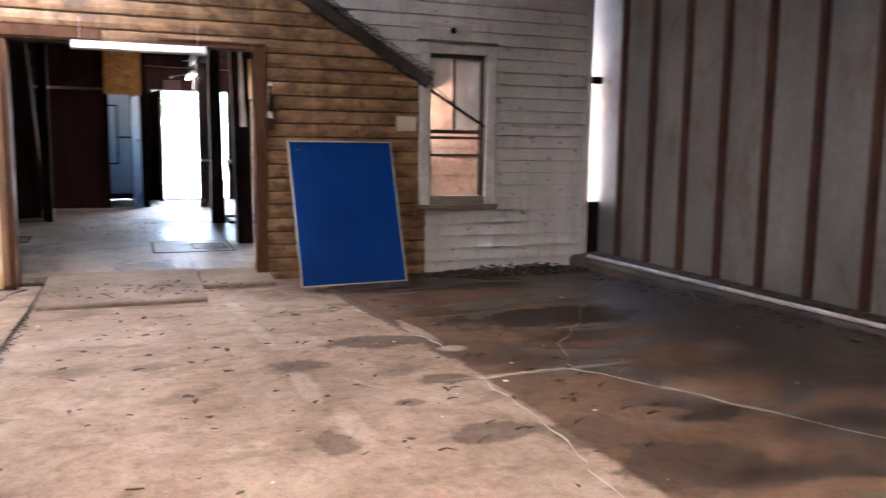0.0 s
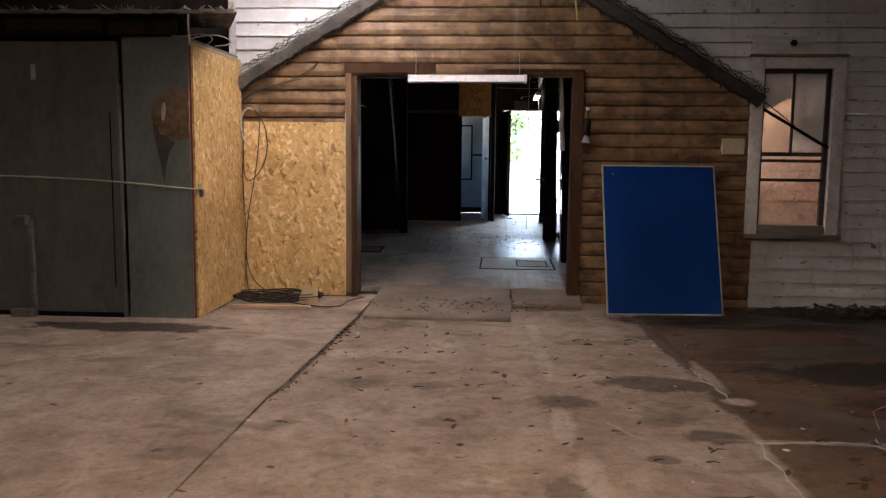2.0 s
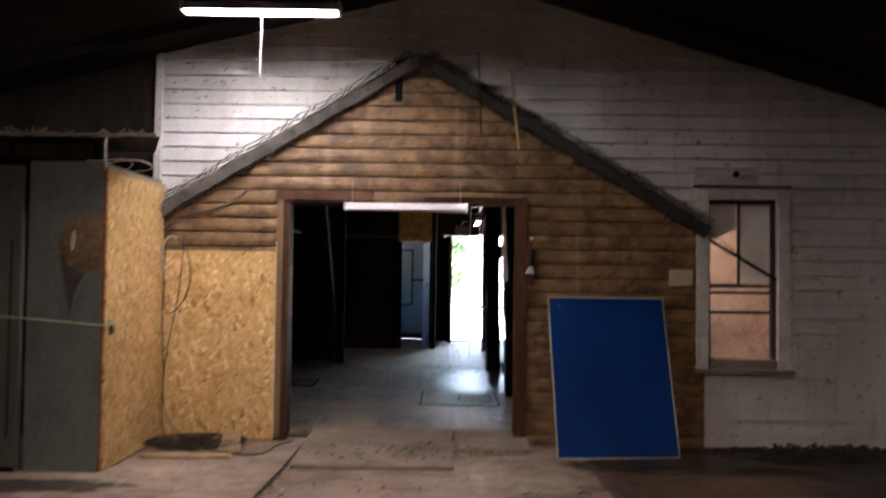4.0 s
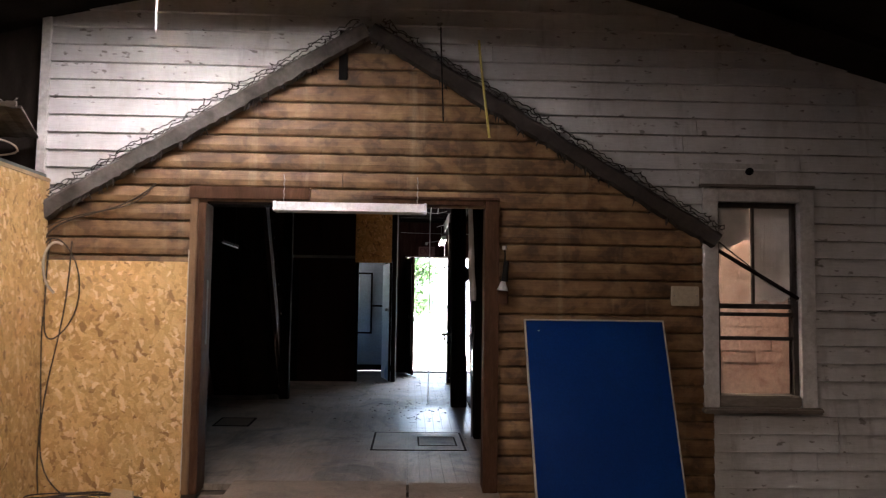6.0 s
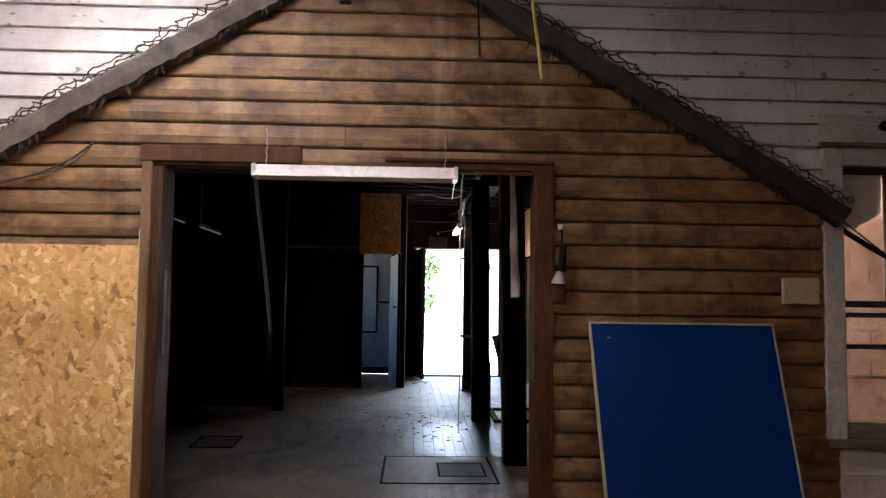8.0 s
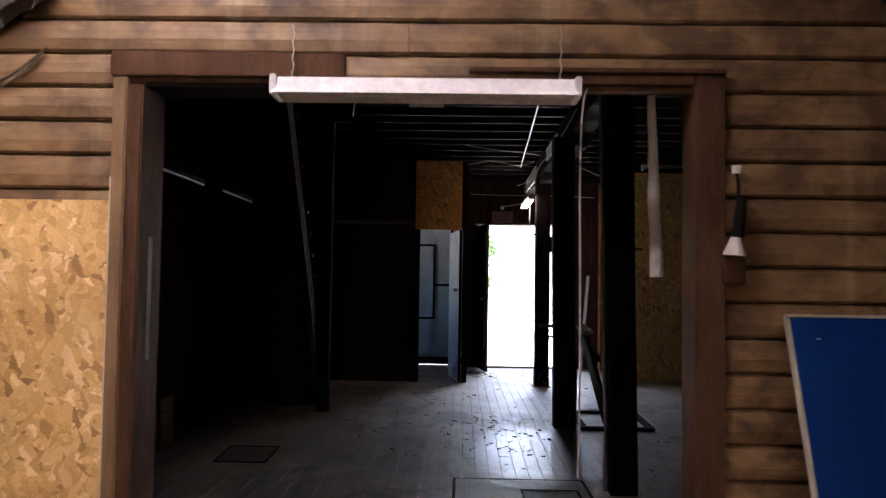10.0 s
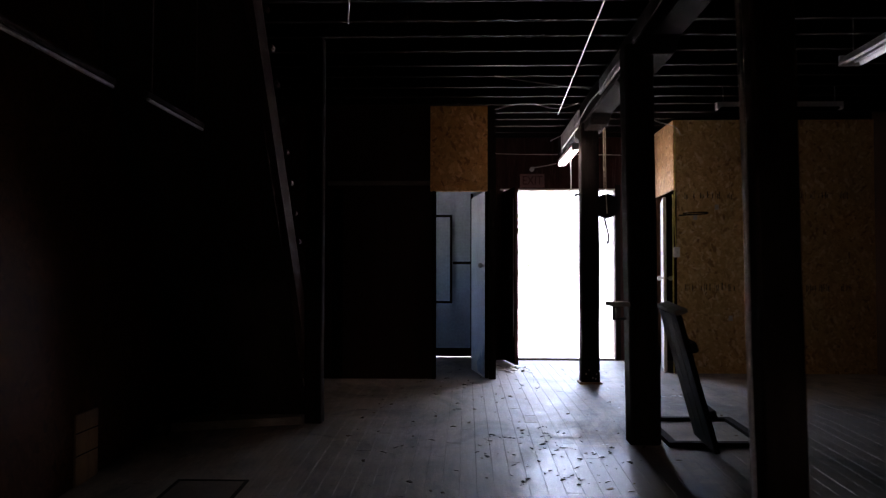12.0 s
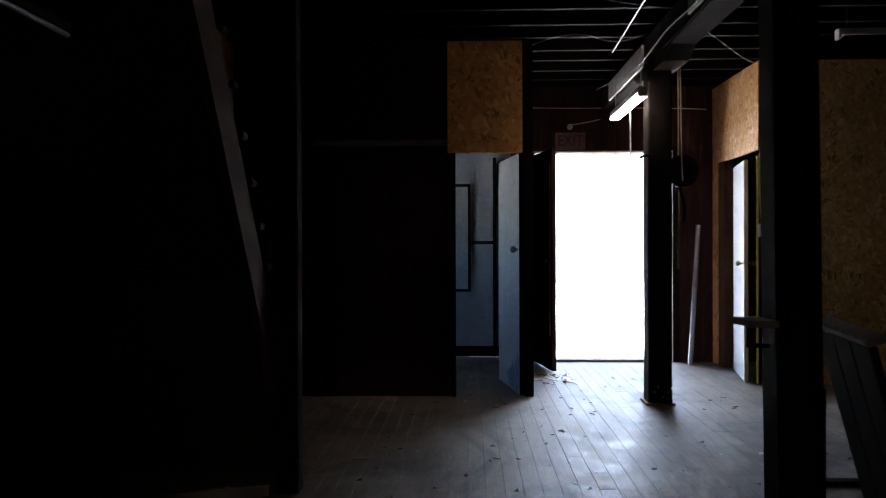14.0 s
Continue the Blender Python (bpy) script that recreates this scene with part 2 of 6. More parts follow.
    specks = noise_at(nt, v, 9.0, 3.0, 0.5)
    c = mix(nt, c, (0.07, 0.055, 0.045), ramp(nt, specks, [(0.69, (0, 0, 0)), (0.75, (0.7, 0.7, 0.7))]))
    c = mix(nt, c, ramp(nt, fine, [(0.3, (0.82, 0.82, 0.82)), (0.7, (1.08, 1.08, 1.08))]), 0.9, "MULTIPLY")
    nt.links.new(c, b.inputs["Base Color"])
    nt.links.new(mix(nt, (0.85,) * 3, (0.38,) * 3, wet), b.inputs["Roughness"])
    bump(nt, b, fine, 0.35, 0.004)
    return m


def plank_floor_material():
    """Worn pale-grey floorboards, scuffed and with dark spills."""
    m, nt, b = begin("worn_floorboards", 0.5)
    v = coords(nt)
    g = noise_at(nt, coords(nt, (14, 1, 1), True), 4.0, 6.0, 0.7)
    large = noise_at(nt, v, 1.1, 6.0, 0.65, 0.4)
    c = ramp(nt, large, [(0.32, (0.16, 0.13, 0.103)), (0.66, (0.31, 0.262, 0.213))])
    c = mix(nt, c, ramp(nt, g, [(0.3, (0.65, 0.63, 0.6)), (0.7, (1.1, 1.1, 1.1))]), 0.85, "MULTIPLY")
    oi = nt.nodes.new("ShaderNodeObjectInfo")
    c = mix(nt, c, ramp(nt, oi.outputs["Random"], [(0, (0.88, 0.87, 0.86)), (1, (1.08, 1.08, 1.08))]), 1.0, "MULTIPLY")
    sp = noise_at(nt, coords(nt, (1.0, 0.55, 1)), 1.5, 9.0, 0.72, 0.8)
    c = mix(nt, c, (0.035, 0.03, 0.03), ramp(nt, sp, [(0.5, (0, 0, 0)), (0.62, (0.72, 0.72, 0.72))]))
    grime = noise_at(nt, v, 7.0, 10.0, 0.78, 0.6)
    c = mix(nt, c, ramp(nt, grime, [(0.34, (0.5, 0.48, 0.46)), (0.5, (0.98, 0.98, 0.98)), (0.66, (1.3, 1.3, 1.3))]), 0.9, "MULTIPLY")
    grit = noise_at(nt, v, 38.0, 6.0, 0.8)
    c = mix(nt, c, (0.03, 0.026, 0.023), ramp(nt, grit, [(0.58, (0, 0, 0)), (0.66, (0.85, 0.85, 0.85))]))
    # a dark, glossier patch beside the middle post
    d = nt.nodes.new("ShaderNodeVectorMath")
    d.operation = "DISTANCE"
    sq = nt.nodes.new("ShaderNodeMapping")
    sq.inputs["Scale"].default_value = (1.0, 0.6, 0.0)
    tc = nt.nodes.new("ShaderNodeTexCoord")
    nt.links.new(tc.outputs["Object"], sq.inputs["Vector"])
    nt.links.new(sq.outputs[0], d.inputs[0])
    d.inputs[1].default_value = (1.12, 12.95 * 0.6, 0.0)
    ed = node(nt, "ShaderNodeMath")
    ed.operation = "MULTIPLY_ADD"
    ed.inputs[1].default_value = 0.7
    nt.links.new(noise_at(nt, v, 4.5, 8.0, 0.75, 0.5), ed.inputs[0])
    nt.links.new(d.outputs["Value"], ed.inputs[2])
    dark_patch = ramp(nt, ed.outputs[0], [(0.74, (0.95, 0.95, 0.95)), (0.86, (0.6, 0.6, 0.6)), (0.98, (0, 0, 0))])
    c = mix(nt, c, (0.016, 0.016, 0.019), dark_patch)
    nt.links.new(c, b.inputs["Base Color"])
    nt.links.new(mix(nt, ramp(nt, grime, [(0.35, (0.4,) * 3), (0.6, (0.68,) * 3)]), (0.36,) * 3, dark_patch), b.inputs["Roughness"])
    bump(nt, b, mix(nt, g, grime, 0.6), 0.5, 0.006)
    return m


def emit(name, colour, strength):
    m, nt, b = begin(name)
    b.inputs["Base Color"].default_value = (0.8, 0.8, 0.8, 1)
    b.inputs["Emission Color"].default_value, b.inputs["Emission Strength"].default_value = (*colour, 1), strength
    return m


def glass_material():
    m, nt, b = begin("dusty_glass", 0.12)
    b.inputs["Base Color"].default_value = (0.9, 0.9, 0.88, 1)
    b.inputs["Transmission Weight"].default_value = 0.95
    b.inputs["IOR"].default_value = 1.2
    return m


M_CONC = concrete_material()
M_LOG = log_material()
M_WHITE = white_siding_material()
M_OSB_X = osb_material("strand_board_front", (1.07, 1.07, 1.07), "XZ")
M_OSB_Y = osb_material("strand_board_side", (1.07, 1.07, 1.07), "YZ")
M_OSB_OLD = osb_material("aged_strand_board", (1.12, 0.84, 0.62), "XZ")
# Strand tones scaled down so the inner walls stay dark under the tubes.
M_OSB_DARK = osb_material("darkened_strand_board", (0.115, 0.06, 0.049), "YZ")
M_OSB_PALE = osb_material("washed_strand_board", (0.95, 0.82, 0.78), "YZ")
M_FLOOR = plank_floor_material()
M_BROWN = surface("brown_trim_paint", (0.05, 0.025, 0.015), (0.105, 0.055, 0.032), 0.6, stretch=(6, 6, 1), stain=(0.18, 0.11, 0.07), stain_amount=0.35)
M_RAW = surface("raw_timber", (0.26, 0.15, 0.07), (0.4, 0.26, 0.14), 0.7, stretch=(5, 5, 0.6), stain=(0.12, 0.07, 0.035))
M_STUD = surface("worn_brown_stud", (0.15, 0.085, 0.036), (0.27, 0.165, 0.078), 0.7, stretch=(5, 5, 0.6), stain=(0.07, 0.04, 0.025))
# Near-black base colour makes the backlit posts read as silhouettes.
M_POST = surface("near_black_timber", (0.007, 0.005, 0.0045), (0.02, 0.015, 0.0125), 0.8, stretch=(6, 6, 0.6), stain=(0.06, 0.046, 0.04), stain_amount=0.2)
# Near-black base colour keeps joists and ceiling dark near the lit tubes.
M_JOIST = surface("darkened_joist", (0.006, 0.0045, 0.004), (0.018, 0.013, 0.012), 0.75, stretch=(0.6, 6, 6))
# Deck and roof boards are given near-black colours to stay dark.
M_DECK = surface("darkened_deck_boards", (0.02, 0.016, 0.013), (0.045, 0.036, 0.03), 0.85, stretch=(4, 1, 1))
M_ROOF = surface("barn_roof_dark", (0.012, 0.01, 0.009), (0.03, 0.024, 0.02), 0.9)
M_DARKPANEL = surface("dark_brown_panel", (0.032, 0.016, 0.014), (0.055, 0.028, 0.024), 0.5, big=1.0, stretch=(3, 3, 0.5))
M_MAROON = surface("maroon_wall_boards", (0.025, 0.01, 0.009), (0.055, 0.024, 0.02), 0.6, stretch=(5, 5, 0.5), stain=(0.2, 0.14, 0.13), stain_amount=0.25)
M_SIDEWALL = surface("stained_brown_boards", (0.06, 0.028, 0.017), (0.13, 0.066, 0.038), 0.7, stretch=(2, 2, 1), stain=(0.03, 0.015, 0.01))
M_SHED = surface("grey_green_steel", (0.13, 0.155, 0.145), (0.2, 0.235, 0.22), 0.5, 0.0, big=1.1, fine=25, stretch=(1, 1, 0.45), stain=(0.05, 0.048, 0.04), stain_amount=0.5)
M_FASCIA = surface("weathered_felt", (0.06, 0.055, 0.048), (0.17, 0.158, 0.14), 0.9, big=3.5, stain=(0.05, 0.045, 0.04))
# Same steel as the panel; roof shade on the door is in its colour.
M_SHED_DOOR = surface("shaded_steel_door", (0.1, 0.106, 0.097), (0.165, 0.172, 0.155), 0.55, big=1.1, fine=25, stretch=(1, 1, 0.45), stain=(0.04, 0.036, 0.03))
# Darker copy of the felt; the right slope's shade is in its colour.
M_FASCIA_DARK = surface("shaded_torn_felt", (0.016, 0.012, 0.009), (0.05, 0.04, 0.032), 0.9, big=4.0, stain=(0.09, 0.075, 0.06), stain_amount=0.3)
M_WIRE = surface("rusty_wire", (0.03, 0.025, 0.022), (0.08, 0.067, 0.057), 0.6, 0.4)
M_BLUE = surface("blue_painted_board", (0.001, 0.026, 0.15), (0.0015, 0.04, 0.2), 0.5, big=1.2, fine=60, relief=0.08)
M_BLUE.node_tree.nodes["Principled BSDF"].inputs["Specular IOR Level"].default_value = 0.15
M_CREAM = surface("cream_edge", (0.5, 0.46, 0.36), (0.64, 0.6, 0.5), 0.6)
M_WHITEPAINT = surface("white_enamel", (0.7, 0.7, 0.7), (0.82, 0.82, 0.82), 0.35, relief=0.05)
M_DIRTYWHITE = surface("grimy_white_paint", (0.52, 0.51, 0.48), (0.7, 0.69, 0.66), 0.6, big=2.5, stain=(0.2, 0.18, 0.15), stain_amount=0.5)
M_PALEWOOD = surface("pale_fresh_timber", (0.46, 0.33, 0.18), (0.62, 0.47, 0.28), 0.7, stretch=(4, 4, 4))
M_SILL = surface("rotten_sill_wood", (0.12, 0.1, 0.08), (0.27, 0.24, 0.2), 0.85, stretch=(1, 5, 5), stain=(0.05, 0.04, 0.035))
M_SASH = surface("flaking_sash_paint", (0.02, 0.016, 0.014), (0.06, 0.05, 0.045), 0.7, big=6, stain=(0.25, 0.22, 0.2), stain_amount=0.2)
M_TAN = surface("tan_plastic", (0.5, 0.43, 0.3), (0.6, 0.53, 0.39), 0.5)
M_BLACK = surface("black_rubber", (0.008, 0.0075, 0.007), (0.018, 0.017, 0.016), 0.7)
M_ROPE = surface("pale_green_cord", (0.32, 0.36, 0.22), (0.5, 0.52, 0.36), 0.8)
M_CREAMCORD = surface("cream_cord", (0.5, 0.42, 0.3), (0.66, 0.58, 0.44), 0.7)
M_YELLOWCORD = surface("yellow_cord", (0.5, 0.4, 0.08), (0.62, 0.52, 0.14), 0.6)
# Rust taken darker to carry the shading beside the wall ribs.
M_RUST = surface("rusty_rib", (0.03, 0.015, 0.011), (0.1, 0.045, 0.03), 0.8, 0.2, big=3, stretch=(2, 2, 0.6))
M_STRING = surface("worn_brown_stringer", (0.03, 0.017, 0.014), (0.07, 0.042, 0.034), 0.7, stretch=(5, 2, 2))
M_STEEL = surface("grey_sheet_steel", (0.15, 0.15, 0.145), (0.25, 0.25, 0.24), 0.55, 0.15, big=1.2, stretch=(1, 1, 0.4), stain=(0.12, 0.07, 0.045), stain_amount=0.6)
M_CHROME = surface("tarnished_metal", (0.3, 0.29, 0.27), (0.5, 0.48, 0.45), 0.3, 1.0)
M_KERB = surface("damp_kerb", (0.035, 0.026, 0.019), (0.11, 0.085, 0.06), 0.75, stain=(0.05, 0.04, 0.03))
M_LIME = surface("mineral_crack", (0.34, 0.31, 0.26), (0.52, 0.49, 0.42), 0.9)
M_DARKGAP = surface("dirt_joint", (0.06, 0.047, 0.036), (0.13, 0.105, 0.08), 0.95)
M_RUBBLE = surface("leaf_litter", (0.03, 0.022, 0.014), (0.11, 0.075, 0.042), 0.9)
M_PAPER = surface("scrap_paper", (0.5, 0.47, 0.42), (0.7, 0.68, 0.63), 0.8)
M_DOORWHITE = surface("blue_white_door_paint", (0.5, 0.52, 0.55), (0.68, 0.7, 0.73), 0.5, big=2.0, stain=(0.3, 0.31, 0.33), stain_amount=0.4)
M_ROOMWALL = surface("pale_blue_room_wall", (0.34, 0.38, 0.42), (0.48, 0.52, 0.57), 0.7, big=2.0)
M_BLUESMEAR = surface("blue_paint_smear", (0.08, 0.18, 0.4), (0.3, 0.42, 0.6), 0.5, big=9)
M_PEACH = surface("peach_plaster", (0.5, 0.38, 0.32), (0.68, 0.56, 0.49), 0.8, big=2.2, stain=(0.33, 0.2, 0.15), stain_amount=0.6)
M_PLASTIC = surface("milky_plastic_sheet", (0.6, 0.57, 0.54), (0.75, 0.72, 0.7), 0.5)
# Sign and letters: backlit darkness is set in the base colours.
M_SIGN = surface("backlit_sign", (0.16, 0.085, 0.075), (0.24, 0.13, 0.115), 0.6)
M_SIGNRED = surface("sign_red", (0.06, 0.012, 0.01), (0.1, 0.02, 0.016), 0.6)
M_REDEDGE = surface("red_edge_paint", (0.2, 0.03, 0.025), (0.28, 0.05, 0.04), 0.6)
M_INK = surface("stamp_ink", (0.09, 0.06, 0.03), (0.16, 0.11, 0.05), 0.8)
M_GLASS = glass_material()
M_GALV = surface("galvanised_pipe", (0.35, 0.35, 0.35), (0.5, 0.5, 0.5), 0.4, 0.8)
M_CLOTH = surface("grimy_white_cloth", (0.45, 0.43, 0.4), (0.62, 0.6, 0.57), 0.9, big=6)
M_YARD = surface("sunlit_gravel", (0.55, 0.54, 0.51), (0.7, 0.68, 0.65), 0.9, big=0.6, fine=14)
M_FARWALL = surface("pale_render", (0.66, 0.65, 0.63), (0.76, 0.75, 0.73), 0.8)
M_FARGLASS = surface("far_window", (0.2, 0.21, 0.23), (0.3, 0.31, 0.33), 0.2)
M_LEAF = surface("foliage", (0.04, 0.09, 0.025), (0.09, 0.16, 0.05), 0.6, big=4)
M_BARK = surface("bark", (0.08, 0.06, 0.045), (0.15, 0.12, 0.09), 0.9)
for darkened in (M_POST, M_BLACK, M_OSB_DARK, M_JOIST, M_DECK, M_DARKPANEL, M_MAROON, M_ROOF, M_BROWN, M_STRING, M_FASCIA):
    darkened.node_tree.nodes["Principled BSDF"].inputs["Specular IOR Level"].default_value = 0.03
M_CONC.node_tree.nodes["Principled BSDF"].inputs["Specular IOR Level"].default_value = 0.16
M_APRON = surface("dirty_apron_concrete", (0.16, 0.118, 0.085), (0.31, 0.25, 0.19), 0.85, big=2.0, fine=50, stain=(0.09, 0.065, 0.045), stain_amount=0.5)
M_TUBE_ON = emit("lit_tube_barn", (1.0, 0.9, 0.93), TUBE_BARN)
M_TUBE_FILL = emit("rear_fill_tube", (1.0, 0.77, 0.66), TUBE_FILL)
M_TUBE_ROOM = emit("lit_tube_room", (1.0, 0.84, 0.78), TUBE_ROOM)
M_TUBE_DIM = emit("dim_tube_room", (1.0, 0.86, 0.78), 2.0)
M_BULB = emit("lit_bulb", (1.0, 0.8, 0.66), BULB_OFFICE)

# ---- builders ----


def box(bm, x0, x1, y0, y1, z0, z1, bevel=0.0, m=None):
    g = bmesh.ops.create_cube(bm, size=1.0, matrix=Matrix.LocRotScale(((x0 + x1) / 2, (y0 + y1) / 2, (z0 + z1) / 2), None, (x1 - x0, y1 - y0, z1 - z0)))
    vs = g["verts"]
    if bevel:
        es = list({e for v in vs for e in v.link_edges})
        r = bmesh.ops.bevel(bm, geom=es, offset=bevel, segments=2, affect="EDGES")
        vs = list({v for f in r["faces"] for v in f.verts})
    if m is not None:
        bmesh.ops.transform(bm, matrix=m, verts=list({v for v in vs}))
    return vs


def slab(bm, corners, z0, z1, flare=0.0):
    """An upright block over a polygon of (x, y) corners."""
    lo = [bm.verts.new((x, y, z0)) for x, y in corners]
    hi = [bm.verts.new((x, y, z1)) for x, y in corners]
    bm.faces.new(hi)
    bm.faces.new(lo[::-1])
    n = len(lo)
    for i in range(n):
        bm.faces.new((lo[i], lo[(i + 1) % n], hi[(i + 1) % n], hi[i]))


def prism(bm, pts, axis, a0, a1):
    """A polygon extruded along an axis; pts in the other two axes, in order."""
    def at(p, a):
        return {"x": (a, p[0], p[1]), "y": (p[0], a, p[1]), "z": (p[0], p[1], a)}[axis]
    lo = [bm.verts.new(at(p, a0)) for p in pts]
    hi = [bm.verts.new(at(p, a1)) for p in pts]
    bm.faces.new(hi)
    bm.faces.new(lo[::-1])
    n = len(pts)
    for i in range(n):
        bm.faces.new((lo[i], lo[(i + 1) % n], hi[(i + 1) % n], hi[i]))


def cyl(bm, a, b, r, r2=None, sides=12):
    a, b = Vector(a), Vector(b)
    q = (b - a).to_track_quat("Z", "Y").to_matrix().to_4x4()
    bmesh.ops.create_cone(bm, cap_ends=True, segments=sides, radius1=r, radius2=r if r2 is None else r2, depth=(b - a).length, matrix=Matrix.Translation((a + b) / 2) @ q)


def mesh_of(name, bm, material):
    bmesh.ops.recalc_face_normals(bm, faces=bm.faces)
    me = bpy.data.meshes.new(name)
    bm.to_mesh(me)
    bm.free()
    me.materials.append(material)
    return me


def part(name, bm, material, parent=None, label=""):
    ob = new(name, mesh_of(name, bm, material))
    if parent is not None:
        ob.parent = parent
    if label:
        ob["label"] = label
    return ob


def boxpart(name, material, parent, x0, x1, y0, y1, z0, z1, bevel=0.003, label="", m=None):
    bm = bmesh.new()
    box(bm, x0, x1, y0, y1, z0, z1, bevel, m)
    return part(name, bm, material, parent, label)


def thing(name, label, category, group="", kind=""):
    return tagged(new(name), label, category, group, kind)


def structure(name, label, bm, material, category):
    return tagged(part(name, bm, material), label, category, "", "structure")


def cable(name, points, radius, material, label, category, parent=None):
    cu = bpy.data.curves.new(name, "CURVE")
    cu.dimensions, cu.bevel_depth, cu.bevel_resolution = "3D", radius, 2
    sp = cu.splines.new("NURBS")
    sp.points.add(len(points) - 1)
    for p, q in zip(sp.points, points):
        p.co = (*q, 1)
    sp.use_endpoint_u, sp.order_u, sp.resolution_u = True, 4, 5
    tmp = bpy.data.objects.new("tmp", cu)
    me = bpy.data.meshes.new_from_object(tmp)
    bpy.data.objects.remove(tmp)
    me.name = name
    me.materials.clear()
    me.materials.append(material)
    ob = new(name, me)
    if parent is not None:
        ob.parent = parent
        if label:
            ob["label"] = label
        return ob
    return tagged(ob, label, category)


# ---- plan ----
FY = 9.3            # face of the old house front inside the barn
DOOR_L, DOOR_R, DOOR_T = -0.80, 1.365, 2.2
WIN_L, WIN_R, WIN_B, WIN_T = 3.24, 3.905, 0.72, 2.29
ZB = -0.09          # barn floor along the house front
ZF = 0.105          # wooden floor of the back room
APEX = (0.44, 3.58)
EXIT_Y, PART_Y, RIGHT_Y = 19.15, 17.12, 17.75
CEIL = 3.1


def gable_left(z):
    return -2.05 + (z - 2.06) * (APEX[0] + 2.05) / (APEX[1] - 2.06)


def gable_right(z):
    return 3.18 - (z - 1.96) * (3.18 - APEX[0]) / (APEX[1] - 1.96)


def roof_z(x):
    return 4.38 - (0.3 if x > 1 else 0.24) * abs(x - 1)


def ground_z(y):
    if y < 6.0:
        return 0.0
    return ZB * min(1.0, (y - 6.0) / 2.3)


# ---- barn floor ----
def barn_floor():
    bm = bmesh.new()
    ys = [-4.0, 0.0] + [2.0 + 0.25 * k for k in range(29)] + [9.5]
    for x0, x1, lift in ((-7.0, None, 0.012), (None, 7.0, 0.0)):
        def edge(y, side):
            w = 0.014 if y >= 5.6 else 0.0012
            return -0.61 - 0.012 * (9 - y) * (y < 5.6) + side * w + 0.006 * noise.noise((y * 2.1, side, 0))
        rows = [[bm.verts.new((x if x is not None else edge(y, -1 if x0 is not None else 1), y, ground_z(y) + lift)) for x in (x0, x1)] for y in ys]
        low = [[bm.verts.new((v.co.x, v.co.y, -0.5)) for v in r] for r in rows]
        for a, b, c, d in zip(rows, rows[1:], low, low[1:]):
            bm.faces.new((a[0], a[1], b[1], b[0]))
            bm.faces.new((a[0], b[0], d[0], c[0]))
            bm.faces.new((a[1], c[1], d[1], b[1]))
    f = structure("floor_barn", "stained pale concrete barn floor with damp patches", bm, M_CONC, "floor")
    bm = bmesh.new()
    fill = [[bm.verts.new((x, y, ground_z(y) - 0.007)) for x in (-0.85, -0.56)] for y in ys]
    for a, c in zip(fill, fill[1:]):
        bm.faces.new((a[0], a[1], c[1], c[0]))
    part("joint_fill", bm, M_DARKGAP, f, "dirt-filled slab joint")
    # raised apron slabs in front of the doorway
    for x0, x1, y0, top in ((-0.56, 0.79, 8.24, 0.012), (0.81, 1.50, 8.93, 0.0)):
        bm = bmesh.new()
        prism(bm, [(y0, ZB - 0.02), (y0, ZB + 0.03), (y0 + 0.02, ZB + 0.045), (FY + 0.2, top + 0.02), (FY + 0.2, -0.3)], "x", x0, x1)
        part("apron_slab", bm, M_APRON, f)
    for pts, w in (([(1.95, 5.02), (2.25, 5.05), (2.55, 5.04), (2.86, 4.5), (3.3, 3.57), (4.0, 2.5)], 0.024),
                   ([(2.55, 5.04), (2.79, 5.59), (3.25, 6.12), (3.72, 6.85), (4.0, 7.31), (4.9, 8.3)], 0.024),
                   ([(1.97, 5.02), (1.96, 4.66), (1.94, 4.07), (1.84, 3.6), (1.8, 2.9)], 0.022),
                   ([(1.97, 6.5), (1.99, 6.2), (2.03, 5.9), (2.05, 5.65)], 0.02),
                   ([(1.25, 5.3), (1.33, 5.12), (1.42, 4.98)], 0.01)):
        bm = bmesh.new()
        prev = None
        dense = []
        for (xa, ya), (xb, yb) in zip(pts, pts[1:]):
            for k in range(6):
                u = k / 6
                dense.append((xa + (xb - xa) * u + random.uniform(-0.02, 0.02), ya + (yb - ya) * u + random.uniform(-0.02, 0.02)))
        for x, y in dense:
            ww = w * random.uniform(0.15, 0.8)
            z = ground_z(y) + 0.004
            cur = (bm.verts.new((x - ww * 0.6, y - ww, z)), bm.verts.new((x + ww * 0.6, y + ww, z)))
            if prev:
                bm.faces.new((prev[0], cur[0], cur[1], prev[1]))
            prev = cur
        part("crack", bm, M_LIME, f, "pale mineral-filled crack")
    return f


barn_floor()


# ---- house front: log siding, white clapboard ----
def house_front():
    bm = bmesh.new()
    yb0, yb1 = FY + 0.04, FY + 0.2
    for x0, x1, z0, z1 in ((-2.12, DOOR_L - 0.02, -0.5, DOOR_T + 0.03), (-2.12, WIN_L, DOOR_T + 0.06, 4.6), (DOOR_R + 0.02, WIN_L, -0.5, DOOR_T + 0.06),
                           (WIN_L, WIN_R, -0.5, WIN_B), (WIN_L, WIN_R, WIN_T, 4.6), (WIN_R, 5.22, -0.5, 4.6)):
        box(bm, x0, x1, yb0, yb1, z0, z1)
    w = structure("wall_house_front", "old house front inside a barn, brown log siding under white clapboard", bm, M_DARKGAP, "wall")
    return w


front = house_front()


